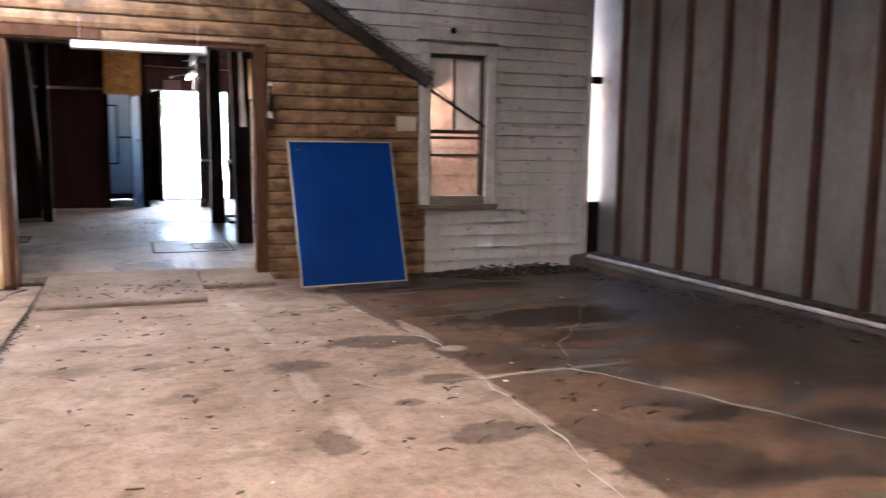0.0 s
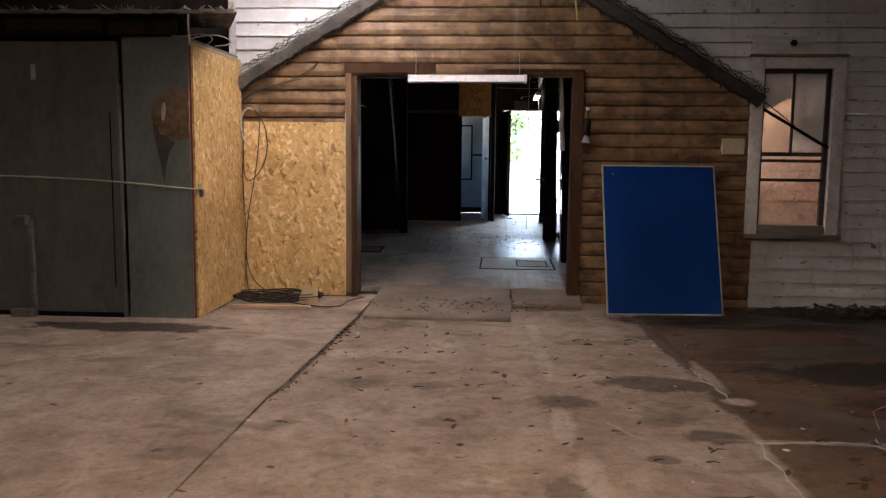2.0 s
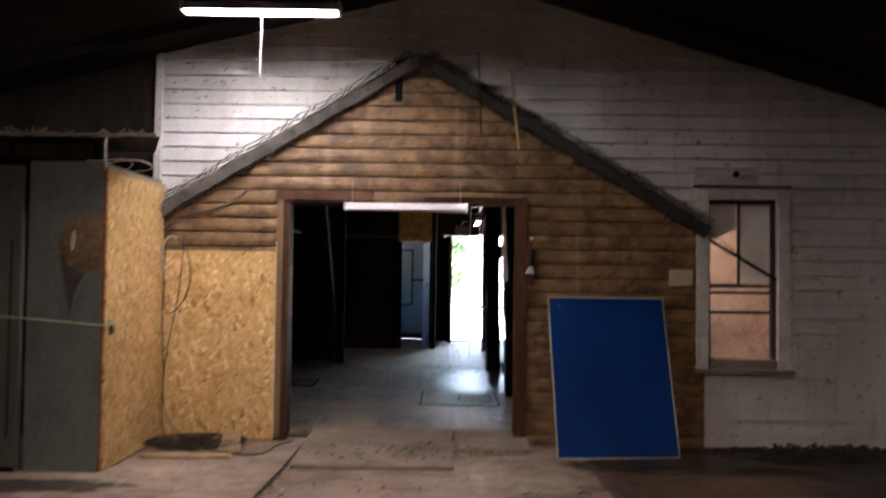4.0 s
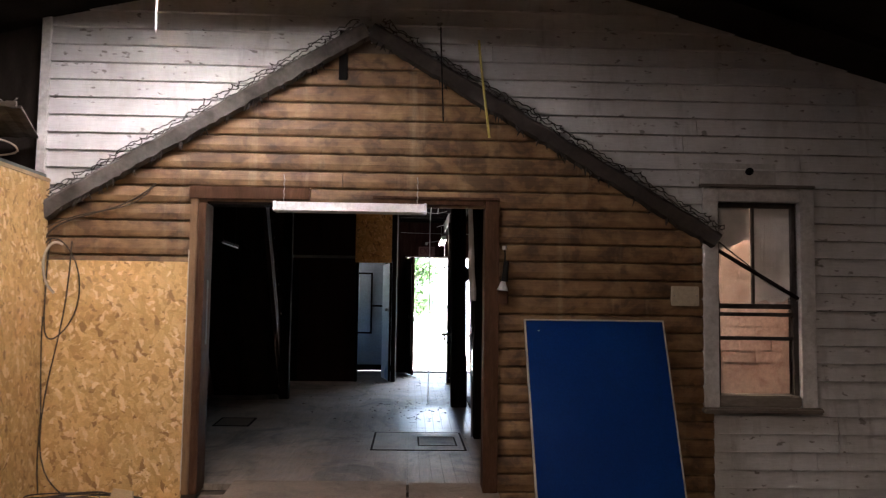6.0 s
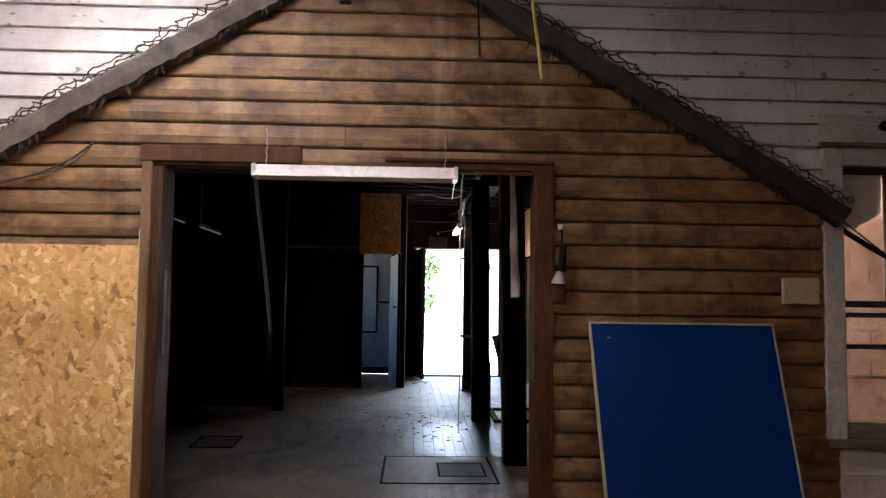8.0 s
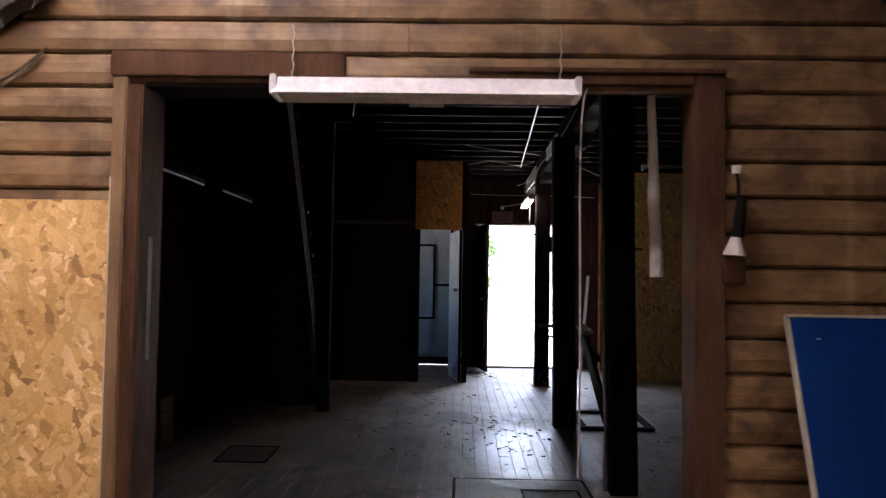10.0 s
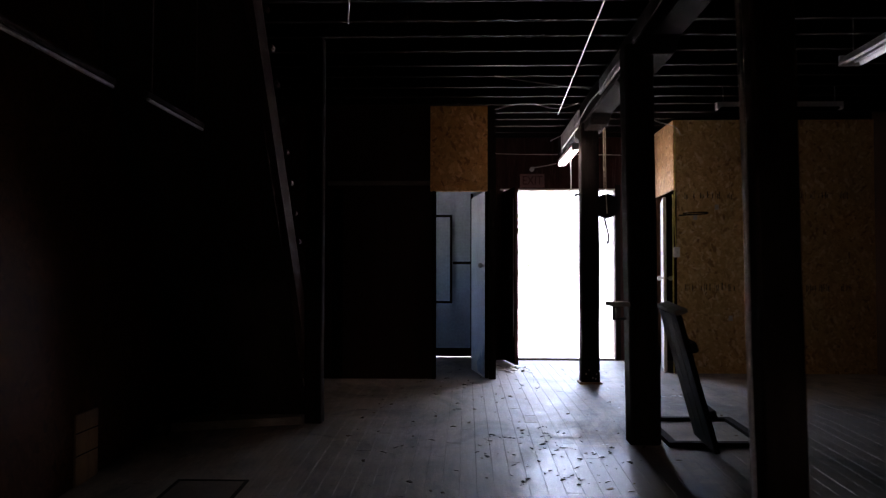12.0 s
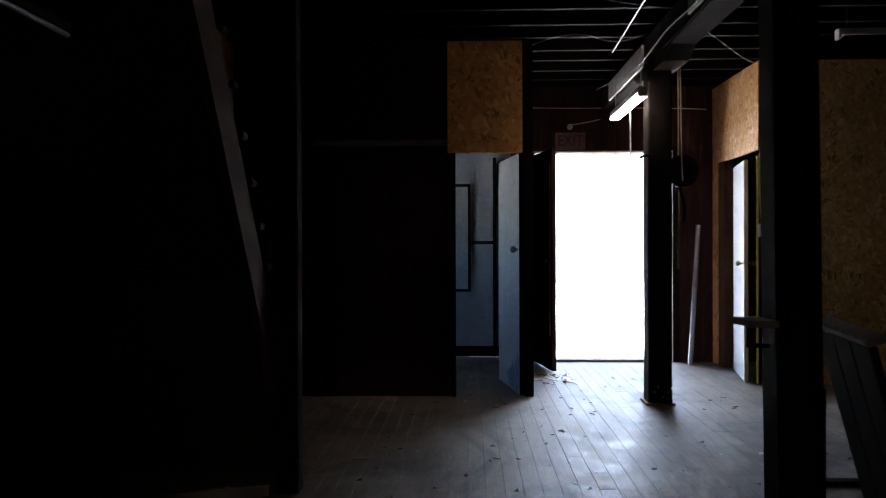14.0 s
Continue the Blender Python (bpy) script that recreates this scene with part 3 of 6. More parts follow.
def log_board(x0b, x0t, x1b, x1t, z, h):
    """One D-shaped log siding board with ends that may slope."""
    prof = [(0.038, 0.0), (0.012, 0.002), (0.001, 0.012), (-0.006, h * 0.4), (-0.002, h - 0.045), (0.005, h - 0.014), (0.02, h - 0.003), (0.038, h - 0.002)]
    bm = bmesh.new()
    ends = []
    for xb, xt in ((x0b, x0t), (x1b, x1t)):
        ends.append([bm.verts.new((xb + (xt - xb) * dz / h, FY + dy, z + dz)) for dy, dz in prof])
    n = len(prof)
    for i in range(n - 1):
        bm.faces.new((ends[0][i], ends[1][i], ends[1][i + 1], ends[0][i + 1]))
    bm.faces.new(ends[0])
    bm.faces.new(ends[1][::-1])
    part("log_board", bm, M_LOG, front)


def log_rows():
    h = 0.1375
    z = -0.1425
    while z < 3.56:
        t = z + h
        def lx(q): return max(-2.05, gable_left(q) + 0.06)
        def rx(q): return min(3.2, gable_right(q) - 0.06)
        if t < DOOR_T + 0.12:
            if z > 1.62:
                log_board(lx(z), lx(t), -0.925, -0.925, z, h)
            log_board(1.49, 1.49, rx(z), rx(t), z, h)
        elif rx(t) - lx(t) > 0.06:
            if rx(z) - lx(z) > 3 and random.random() < 0.6:
                c = random.uniform(-0.4, 1.2)
                log_board(lx(z), lx(t), c - 0.002, c - 0.002, z, h)
                log_board(c + 0.002, c + 0.002, rx(z), rx(t), z, h)
            else:
                log_board(lx(z), lx(t), rx(z), rx(t), z, h)
        z += h


log_rows()


def clapboard(x0b, x0t, x1b, x1t, z, h):
    prof = [(0.038, 0.0025), (-0.009, 0.0035), (-0.011, 0.006), (-0.009, 0.01), (0.017, h), (0.038, h)]
    bm = bmesh.new()
    ends = [[bm.verts.new((xb + (xt - xb) * dz / h, FY + dy, z + dz)) for dy, dz in prof] for xb, xt in ((x0b, x0t), (x1b, x1t))]
    n = len(prof)
    for i in range(n):
        bm.faces.new((ends[0][i], ends[1][i], ends[1][(i + 1) % n], ends[0][(i + 1) % n]))
    bm.faces.new(ends[0])
    bm.faces.new(ends[1][::-1])
    part("clapboard", bm, M_WHITE, front)


def clapboards():
    h = 0.1395
    # right of the gable
    z = 0.447 - 4 * h
    while z < 4.4:
        t = z + h
        if z > APEX[1] - 0.1:
            a = b = 0.45
        elif t < 2.02:
            a = b = 3.2
        else:
            a, b = max(gable_right(z), 0.45) + 0.02, max(gable_right(t), 0.45) + 0.02
            if z < 1.96:
                a = b
        if t <= WIN_B + 0.02 or z >= WIN_T + 0.1:
            cut = random.uniform(max(a, b) + 0.5, 4.7)
            clapboard(a, b, cut - 0.002, cut - 0.002, z, h)
            clapboard(cut + 0.002, cut + 0.002, 5.18, 5.18, z, h)
        else:
            if z > 1.95:
                clapboard(min(a, WIN_L - 0.13), min(b, WIN_L - 0.13), WIN_L - 0.118, WIN_L - 0.118, z, h)
            clapboard(WIN_R + 0.118, WIN_R + 0.118, 5.18, 5.18, z, h)
        z = t
    # left of the gable
    z = 2.457 - 3 * h
    while z < 4.4:
        t = z + h
        if z > APEX[1] - 0.1:
            clapboard(-2.05, -2.05, 0.448, 0.448, z, h)
        else:
            r0, r1 = min(gable_left(z), 0.43) - 0.02, min(gable_left(t), 0.43) - 0.02
            if max(r0, r1) > -2.0:
                clapboard(-2.05, -2.05, max(r0, -2.04), max(r1, -2.04), z, h)
        z = t


clapboards()


def gable_trim(name, x0, z0, x1, z1, felt):
    """Torn felt-covered barge board with a ragged lower edge and tangled wire mesh along the top."""
    t = thing(name, "weathered felt-covered gable edge with tangled rusty wire mesh", "roof edge")
    L = math.hypot(x1 - x0, z1 - z0)
    ux, uz = (x1 - x0) / L, (z1 - z0) / L
    nx, nz = -uz, ux
    if nz < 0:
        nx, nz = -nx, -nz
    bm = bmesh.new()
    n = 70
    rows = []
    for i in range(n + 1):
        s = L * i / n
        low = -0.045 + 0.022 * noise.noise((s * 5.0, x0, 0)) + 0.016 * noise.noise((s * 19.0, x0, 5))
        up = 0.075 + 0.012 * noise.noise((s * 6.0, x0, 3))
        dy = 0.015 * noise.noise((s * 3.0, x0, 9))
        ring = []
        for d, y in ((low, FY - 0.03), (low + 0.012, FY - 0.1 + dy), (up - 0.02, FY - 0.13 + dy), (up, FY - 0.12), (up, FY + 0.03)):
            ring.append(bm.verts.new((x0 + ux * s + nx * d, y, z0 + uz * s + nz * d)))
        rows.append(ring)
    for a, b in zip(rows, rows[1:]):
        for k in range(4):
            bm.faces.new((a[k], b[k], b[k + 1], a[k + 1]))
    bm.faces.new(rows[0])
    bm.faces.new(rows[-1][::-1])
    part("barge_board", bm, felt, t)
    rng = random.Random(int(x0 * 100))
    # torn tatters along the lower edge
    tb = bmesh.new()
    for _ in range(46):
        q, ln = rng.uniform(0.05, L - 0.05), rng.uniform(0.015, 0.055)
        cx, cz = x0 + ux * q + nx * -0.05, z0 + uz * q + nz * -0.05
        cyl(tb, (cx, FY - 0.075, cz + 0.015), (cx + rng.uniform(-0.03, 0.03), FY - 0.08 + rng.uniform(-0.03, 0.02), cz - ln), rng.uniform(0.005, 0.014), 0.002, 5)
    tagged(part("tatters", tb, M_FASCIA_DARK, t, "torn felt tatters"), kind="stuff")
    # three strands of netting that cross one another along the upper edge
    for strand in range(3):
        pts = []
        q, k = 0.0, strand
        while q < L:
            d = 0.075 + 0.022 * strand + (0.03 if k % 2 else 0.0) + rng.uniform(-0.012, 0.014)
            pts.append((x0 + ux * q + nx * d, FY - 0.07 + rng.uniform(-0.035, 0.03), z0 + uz * q + nz * d))
            if rng.random() < 0.3:
                pts.append((pts[-1][0] - ux * 0.03 + nx * 0.02, pts[-1][1], pts[-1][2] - uz * 0.03 + nz * 0.02))
            q += rng.uniform(0.02, 0.045)
            k += 1
        cable("wire_mesh", pts, 0.0042, M_WIRE, "tangled rusty wire mesh", "", t)
    return t


gable_trim("gable_edge", -2.08, 2.05, 0.43, 3.57, M_FASCIA)
gable_trim("gable_edge", 3.2, 1.95, 0.45, 3.57, M_FASCIA_DARK)


def doorway():
    d = thing("door_frame", "brown-painted wooden casing round a wide open doorway", "door frame", kind="structure")
    boxpart("casing", M_BROWN, d, -0.86, DOOR_L, FY - 0.025, FY + 0.22, ZB + 0.06, DOOR_T, 0.006)
    boxpart("casing", M_STUD, d, -0.92, -0.862, FY - 0.03, FY + 0.04, ZB + 0.06, DOOR_T + 0.03, 0.006, "raw timber stud")
    boxpart("casing", M_BROWN, d, DOOR_R + 0.012, 1.49, FY - 0.03, FY + 0.17, ZB + 0.06, DOOR_T + 0.07, 0.006)
    boxpart("head_board", M_BROWN, d, 0.49, 1.49, FY - 0.05, FY + 0.03, DOOR_T + 0.055, DOOR_T + 0.075, 0.004)
    boxpart("head_board", M_BROWN, d, 0.49, DOOR_R, FY - 0.032, FY + 0.14, DOOR_T + 0.012, DOOR_T + 0.054, 0.004)
    boxpart("head_board", M_BROWN, d, -0.93, 0.0, FY - 0.035, FY + 0.03, DOOR_T + 0.03, DOOR_T + 0.13, 0.005)
    boxpart("head_board", M_POST, d, DOOR_L, 0.49, FY - 0.0, FY + 0.2, DOOR_T - 0.005, DOOR_T + 0.028, 0.004)
    boxpart("jamb_strip", M_SILL, d, DOOR_L + 0.001, DOOR_L + 0.006, FY + 0.075, FY + 0.11, 1.1, 1.6, 0.003, "short pale strip on the jamb")


doorway()


def sheet_front():
    p = tagged(part("strand_board_panel", (lambda b: (box(b, -2.06, -0.925, FY - 0.02, FY + 0.02, ZB + 0.03, 1.735, 0.002), b)[1])(bmesh.new()), M_OSB_X),
               "yellow strand board sheet screwed over the log siding", "board")
    boxpart("edge_strip", M_CREAM, p, -0.924, -0.908, FY - 0.024, FY + 0.01, 0.0, 1.83, 0.002, "pale split edge strip")


sheet_front()


# ---- window in the white wall ----
def front_window():
    w = thing("window_house", "old white sash window with a peeling casing and rotten sill", "window", kind="structure")
    cas = lambda *a: boxpart("casing", M_DIRTYWHITE, w, *a)  # noqa: E731
    cas(WIN_L - 0.12, WIN_L, FY - 0.02, FY + 0.2, WIN_B - 0.06, WIN_T + 0.11, 0.005)
    cas(WIN_R, WIN_R + 0.12, FY - 0.02, FY + 0.2, WIN_B - 0.06, WIN_T + 0.11, 0.005)
    cas(WIN_L, WIN_R, FY - 0.018, FY + 0.2, WIN_T, WIN_T + 0.11, 0.005)
    boxpart("drip_cap", M_SILL, w, WIN_L - 0.15, WIN_R + 0.12, FY - 0.05, FY + 0.02, WIN_T + 0.11, WIN_T + 0.135, 0.006, "dark weathered drip cap")
    boxpart("sill", M_SILL, w, WIN_L - 0.14, WIN_R + 0.15, FY - 0.07, FY + 0.05, WIN_B - 0.105, WIN_B - 0.06, 0.012, "rotten grey sill")
    boxpart("sill_riser", M_SILL, w, WIN_L, WIN_R, FY - 0.01, FY + 0.2, WIN_B - 0.06, WIN_B + 0.03, 0.01)
    s = part("upper_sash", (lambda b: (
        box(b, WIN_L, WIN_L + 0.035, FY + 0.06, FY + 0.1, 1.43, WIN_T, 0.003), box(b, WIN_R - 0.035, WIN_R, FY + 0.06, FY + 0.1, 1.43, WIN_T, 0.003),
        box(b, WIN_L + 0.035, WIN_R - 0.035, FY + 0.06, FY + 0.1, WIN_T - 0.04, WIN_T, 0.003), box(b, WIN_L + 0.035, WIN_R - 0.035, FY + 0.055, FY + 0.105, 1.435, 1.475, 0.003), b)[-1])(bmesh.new()), M_SASH, w)
    boxpart("mullion", M_SASH, s, 3.545, 3.57, FY + 0.065, FY + 0.095, 1.475, WIN_T - 0.04, 0.003)
    lo = part("lower_sash", (lambda b: (
        box(b, WIN_L, WIN_L + 0.03, FY + 0.03, FY + 0.058, WIN_B + 0.03, 1.5, 0.003), box(b, WIN_R - 0.045, WIN_R, FY + 0.03, FY + 0.058, WIN_B + 0.03, 1.5, 0.003),
        box(b, WIN_L + 0.03, WIN_R - 0.045, FY + 0.028, FY + 0.058, 1.375, 1.405, 0.003), b)[-1])(bmesh.new()), M_SASH, w)
    boxpart("cross_bar", M_SASH, lo, WIN_L + 0.03, WIN_R - 0.045, FY + 0.03, FY + 0.055, 1.185, 1.215, 0.003)
    for x0, x1 in ((WIN_L + 0.035, 3.545), (3.57, WIN_R - 0.035)):
        g = boxpart("pane", M_GLASS, s, x0, x1, FY + 0.078, FY + 0.082, 1.475, WIN_T - 0.04, 0)
        g.visible_shadow = False
    bm = bmesh.new()
    a, b = Vector((3.25, FY + 0.02, 1.9)), Vector((3.9, FY + 0.02, 1.52))
    ang = math.atan2(b.z - a.z, b.x - a.x)
    box(bm, -0.38, 0.38, -0.012, 0.012, -0.014, 0.014, 0.003, Matrix.Translation((a + b) / 2) @ Matrix.Rotation(-ang, 4, "Y"))
    part("brace", bm, M_POST, w, "dark diagonal bar across the glass")
    bm = bmesh.new()
    cyl(bm, (3.27, FY + 0.11, 1.99), (3.6, FY + 0.11, 1.74), 0.006, sides=6)
    part("cord", bm, M_POST, w, "thin dark sash cord")


front_window()


def office():
    """The lit room behind the sash window."""
    bm = bmesh.new()
    box(bm, 2.6, 4.6, FY + 0.95, FY + 1.05, -0.1, 2.6)
    o = structure("wall_office_back", "peach-painted plaster wall of a lit room", bm, M_PEACH, "wall")
    for c in range(6):
        for r in range(9):
            x0 = 2.75 + c * 0.3 + (0.15 if r % 2 else 0)
            boxpart("brick", M_PEACH, o, x0, x0 + 0.285, FY + 0.938 + random.uniform(0, 0.006), FY + 0.952, 0.95 + r * 0.11, 1.045 + r * 0.11, 0.004)
    for n, a in (("wall_office_left", (2.5, 2.6, FY + 0.2, FY + 1.05, -0.1, 2.6)), ("wall_office_right", (4.6, 4.7, FY + 0.2, FY + 1.05, -0.1, 2.6))):
        bm = bmesh.new()
        box(bm, *a)
        structure(n, "plain plaster side wall of the small room", bm, M_PEACH, "wall")
    bm = bmesh.new()
    box(bm, 2.5, 4.7, FY + 0.2, FY + 1.05, 2.6, 2.7)
    structure("ceiling_office", "plain plaster ceiling of the small room", bm, M_PEACH, "ceiling")
    bm = bmesh.new()
    box(bm, 2.5, 4.7, FY + 0.2, FY + 1.05, -0.2, -0.1)
    structure("floor_office", "bare wooden floor of the small room", bm, M_SILL, "floor")
    t = thing("bulb_holder", "bare warm bulb in a ceiling holder", "lamp")
    bm = bmesh.new()
    cyl(bm, (2.85, FY + 0.5, 2.6), (2.85, FY + 0.5, 2.5), 0.03)
    part("holder", bm, M_WHITEPAINT, t)
    bm = bmesh.new()
    bmesh.ops.create_uvsphere(bm, u_segments=14, v_segments=10, radius=0.05, matrix=Matrix.Translation((2.85, FY + 0.5, 2.45)))
    part("bulb", bm, M_BULB, t)
    # torn plastic behind the upper panes
    for x0, x1, low0, low1 in ((3.56, WIN_R + 0.02, 1.5, 1.5), (WIN_L - 0.02, 3.55, 1.87, 2.0)):
        bm = bmesh.new()
        prev = None
        for i in range(13):
            u = i / 12
            x = x0 + (x1 - x0) * u
            low = low0 + (low1 - low0) * u + 0.05 * noise.noise((i * 0.9, 2, low0))
            cur = (bm.verts.new((x, FY + 0.125 + 0.006 * math.sin(i), low)), bm.verts.new((x, FY + 0.12, WIN_T + 0.03)))
            if prev:
                bm.faces.new((prev[0], cur[0], cur[1], prev[1]))
            prev = cur
        ob = part("plastic_sheet", bm, M_PLASTIC)
        md = ob.modifiers.new("thickness", "SOLIDIFY")
        md.thickness = 0.003
        tagged(ob, "milky torn plastic sheet hung behind a window pane", "sheet")


office()


# ---- blue board, plate, bulb on the wall ----
def blue_board():
    t = thing("blue_board", "large blue painted board with a pale edge leaning on log siding", "board")
    w, h, th = 1.12, 1.49, 0.025
    across = Vector((1.113, 0.1, 0.0)).normalized()
    up = Vector((-0.028, 0.455, 1.42))
    up = (up - up.dot(across) * across).normalized()
    m = Matrix.Translation((1.712, 8.7, ZB + 0.004)) @ Matrix((across, up.cross(across), up)).transposed().to_4x4()
    boxpart("panel", M_BLUE, t, 0.012, w - 0.012, 0.0, th, 0.012, h - 0.012, 0.003, "", m)
    for a in ((0, w, -0.003, th, 0, 0.012), (0, w, -0.003, th, h - 0.012, h), (0, 0.012, -0.003, th, 0.012, h - 0.012), (w - 0.012, w, -0.003, th, 0.012, h - 0.012)):
        boxpart("edge_trim", M_CREAM, t, *a, 0.002, "pale edge trim", m)
    boxpart("scuff", M_CREAM, t, 0.1, 0.115, -0.004, 0.001, 1.395, 1.4, 0, "pale scuff", m)


blue_board()


def wall_plate():
    t = thing("switch_plate", "blank tan wall plate on log siding", "plate")
    boxpart("plate", M_TAN, t, 2.86, 3.08, FY - 0.03, FY + 0.01, 1.45, 1.605, 0.006)
    for x in (2.88, 3.06):
        bm = bmesh.new()
        cyl(bm, (x, FY - 0.034, 1.53), (x, FY - 0.028, 1.53), 0.006, sides=8)
        part("screw", bm, M_CHROME, t)


wall_plate()


def wall_bulb():
    t = thing("wall_lamp", "unlit bulb in a black holder hanging beside the doorway", "lamp")
    bm = bmesh.new()
    cyl(bm, (1.53, FY - 0.03, 1.9), (1.53, FY - 0.03, 1.87), 0.02, 0.016)
    part("hook_plate", bm, M_WHITEPAINT, t)
    cable("cord", [(1.53, FY - 0.035, 1.87), (1.545, FY - 0.04, 1.8), (1.52, FY - 0.04, 1.73), (1.53, FY - 0.045, 1.68)], 0.006, M_BLACK, "", "", t)
    bm = bmesh.new()
    cyl(bm, (1.545, FY - 0.045, 1.78), (1.53, FY - 0.045, 1.62), 0.02, 0.026)
    part("holder", bm, M_BLACK, t)
    bm = bmesh.new()
    cyl(bm, (1.52, FY - 0.05, 1.62), (1.515, FY - 0.05, 1.55), 0.018, 0.045)
    part("reflector", bm, M_DIRTYWHITE, t, "grimy white flared reflector")
    boxpart("outlet_box", M_BROWN, t, 1.475, 1.56, FY - 0.05, FY + 0.01, 1.44, 1.545, 0.006)


wall_bulb()


def wall_knob():
    t = thing("insulator_knob", "dark round cable insulator above the window", "insulator")
    bm = bmesh.new()
    cyl(bm, (3.49, FY + 0.02, 2.53), (3.49, FY - 0.03, 2.53), 0.02)
    bmesh.ops.create_uvsphere(bm, u_segments=12, v_segments=8, radius=0.032, matrix=Matrix.Translation((3.49, FY - 0.045, 2.53)))
    part("knob", bm, M_BLACK, t)
    boxpart("back_board", M_DIRTYWHITE, t, 3.1, 3.72, FY - 0.008, FY + 0.004, 2.43, 2.6, 0.003, "patched white board")


wall_knob()


# ---- strip lights ----
def strip_light(name, label, length, tube_mat, centre, turn=0.0, reflector=True, chains=0.3, body=None, drop=0.004):
    """Two-tube strip light along its own x axis, hung on two chains."""
    t = thing(name, label, "strip light")
    bm = bmesh.new()
    h = length / 2
    prism(bm, [(-0.085, -0.026), (-0.035, 0.045), (0.035, 0.045), (0.085, -0.026), (0.08, -0.028), (0.032, 0.037), (-0.032, 0.037), (-0.08, -0.028)] if reflector else
          [(-0.035, 0.0), (-0.035, 0.045), (0.035, 0.045), (0.035, 0.0)], "x", -h, h)
    part("housing", bm, body or M_WHITEPAINT, t)
    for y in (-0.03, 0.03):
        bm = bmesh.new()
        zt = -drop if reflector else -0.018
        cyl(bm, (-h + 0.03, y, zt), (h - 0.03, y, zt), 0.0135)
        part("tube", bm, tube_mat, t)
    cap = 0.075 if reflector else 0.038
    for s in (-1, 1):
        boxpart("end_cap", body or M_WHITEPAINT, t, s * h - 0.012, s * h + 0.012, -cap, cap, -0.03, 0.047, 0.004)
        bm = bmesh.new()
        for k in range(int(chains / 0.03)):
            cyl(bm, (s * (h - 0.06), 0, 0.045 + k * 0.03), (s * (h - 0.06) + (0.004 if k % 2 else -0.004), 0, 0.078 + k * 0.03), 0.0028, sides=6)
        if chains:
            part("chain", bm, M_GALV, t)
    t.matrix_world = Matrix.Translation(centre) @ Matrix.Rotation(turn, 4, "Z")
    return t


front_light = strip_light("strip_light", "unlit white strip light hung over the doorway", 1.15, M_WHITEPAINT, (0.325, FY - 0.1, 2.16), 0.0, True, 0.22)
cable("pull_cord", [(0.625, 0.06, 0.03), (0.62, 0.2, 0.02), (0.62, 0.2, -0.5), (0.63, 0.2, -1.0), (0.622, 0.2, -1.5)], 0.004, M_DIRTYWHITE, "thin pale pull cord", "", front_light)
barn_light = strip_light("strip_light", "lit strip light hung under the barn roof, the rear one added unseen", 1.22, M_TUBE_ON, (-0.765, 7.8, 3.59), 0.0, True, 0.3, None, 0.018)
bm = bmesh.new()
cyl(bm, (0, 0.0, -0.01), (0, 0.0, -0.55), 0.006, sides=6)
part("pull_cord", bm, M_WHITEPAINT, barn_light, "white pull cord")
# Unseen rear light, added to brighten the front wall and near floor.
strip_light("strip_light", "lit strip light hung under the barn roof, the rear one added unseen", 1.22, M_TUBE_FILL, (0.4, 2.0, 3.75), 0.0, True, 0.3, None, 0.008)
strip_light("strip_light", "lit strip light hung from dark ceiling joists", 1.22, M_TUBE_ROOM, (3.35, 16.3, 2.93), 0.0, False, 0.4)
strip_light("strip_light", "dimly lit strip light hung under a timber beam", 1.2, M_TUBE_DIM, (1.36, 17.15, 2.57), radians(90), False, 0.28)
strip_light("strip_light", "unlit strip light hung from dark ceiling joists", 1.2, M_WHITEPAINT, (3.06, 13.6, 2.82), radians(90), True, 0.45)


def bare_tube(x, y0, y1, z):
    """A dead tube on a narrow dark batten, hung on two wires."""
    t = thing("strip_light", "dead tube on a darkened batten beside the stairs", "strip light")
    boxpart("batten", M_POST, t, x - 0.02, x + 0.02, y0, y1, z + 0.012, z + 0.04, 0.003)
    bm = bmesh.new()
    cyl(bm, (x + 0.012, y0 + 0.02, z), (x + 0.012, y1 - 0.02, z), 0.009)
    # Tube given a dimmer grey so that it stays faint.
    part("tube", bm, M_STEEL, t, "dimmed grey tube")
    for y in (y0 + 0.1, y1 - 0.1):
        bm = bmesh.new()
        cyl(bm, (x, y, z + 0.04), (x, y, CEIL + 0.2), 0.003, sides=6)
        part("hanger_wire", bm, M_WIRE, t)


bare_tube(-1.42, 10.8, 11.93, 2.12)
bare_tube(-1.33, 12.08, 12.93, 2.1)


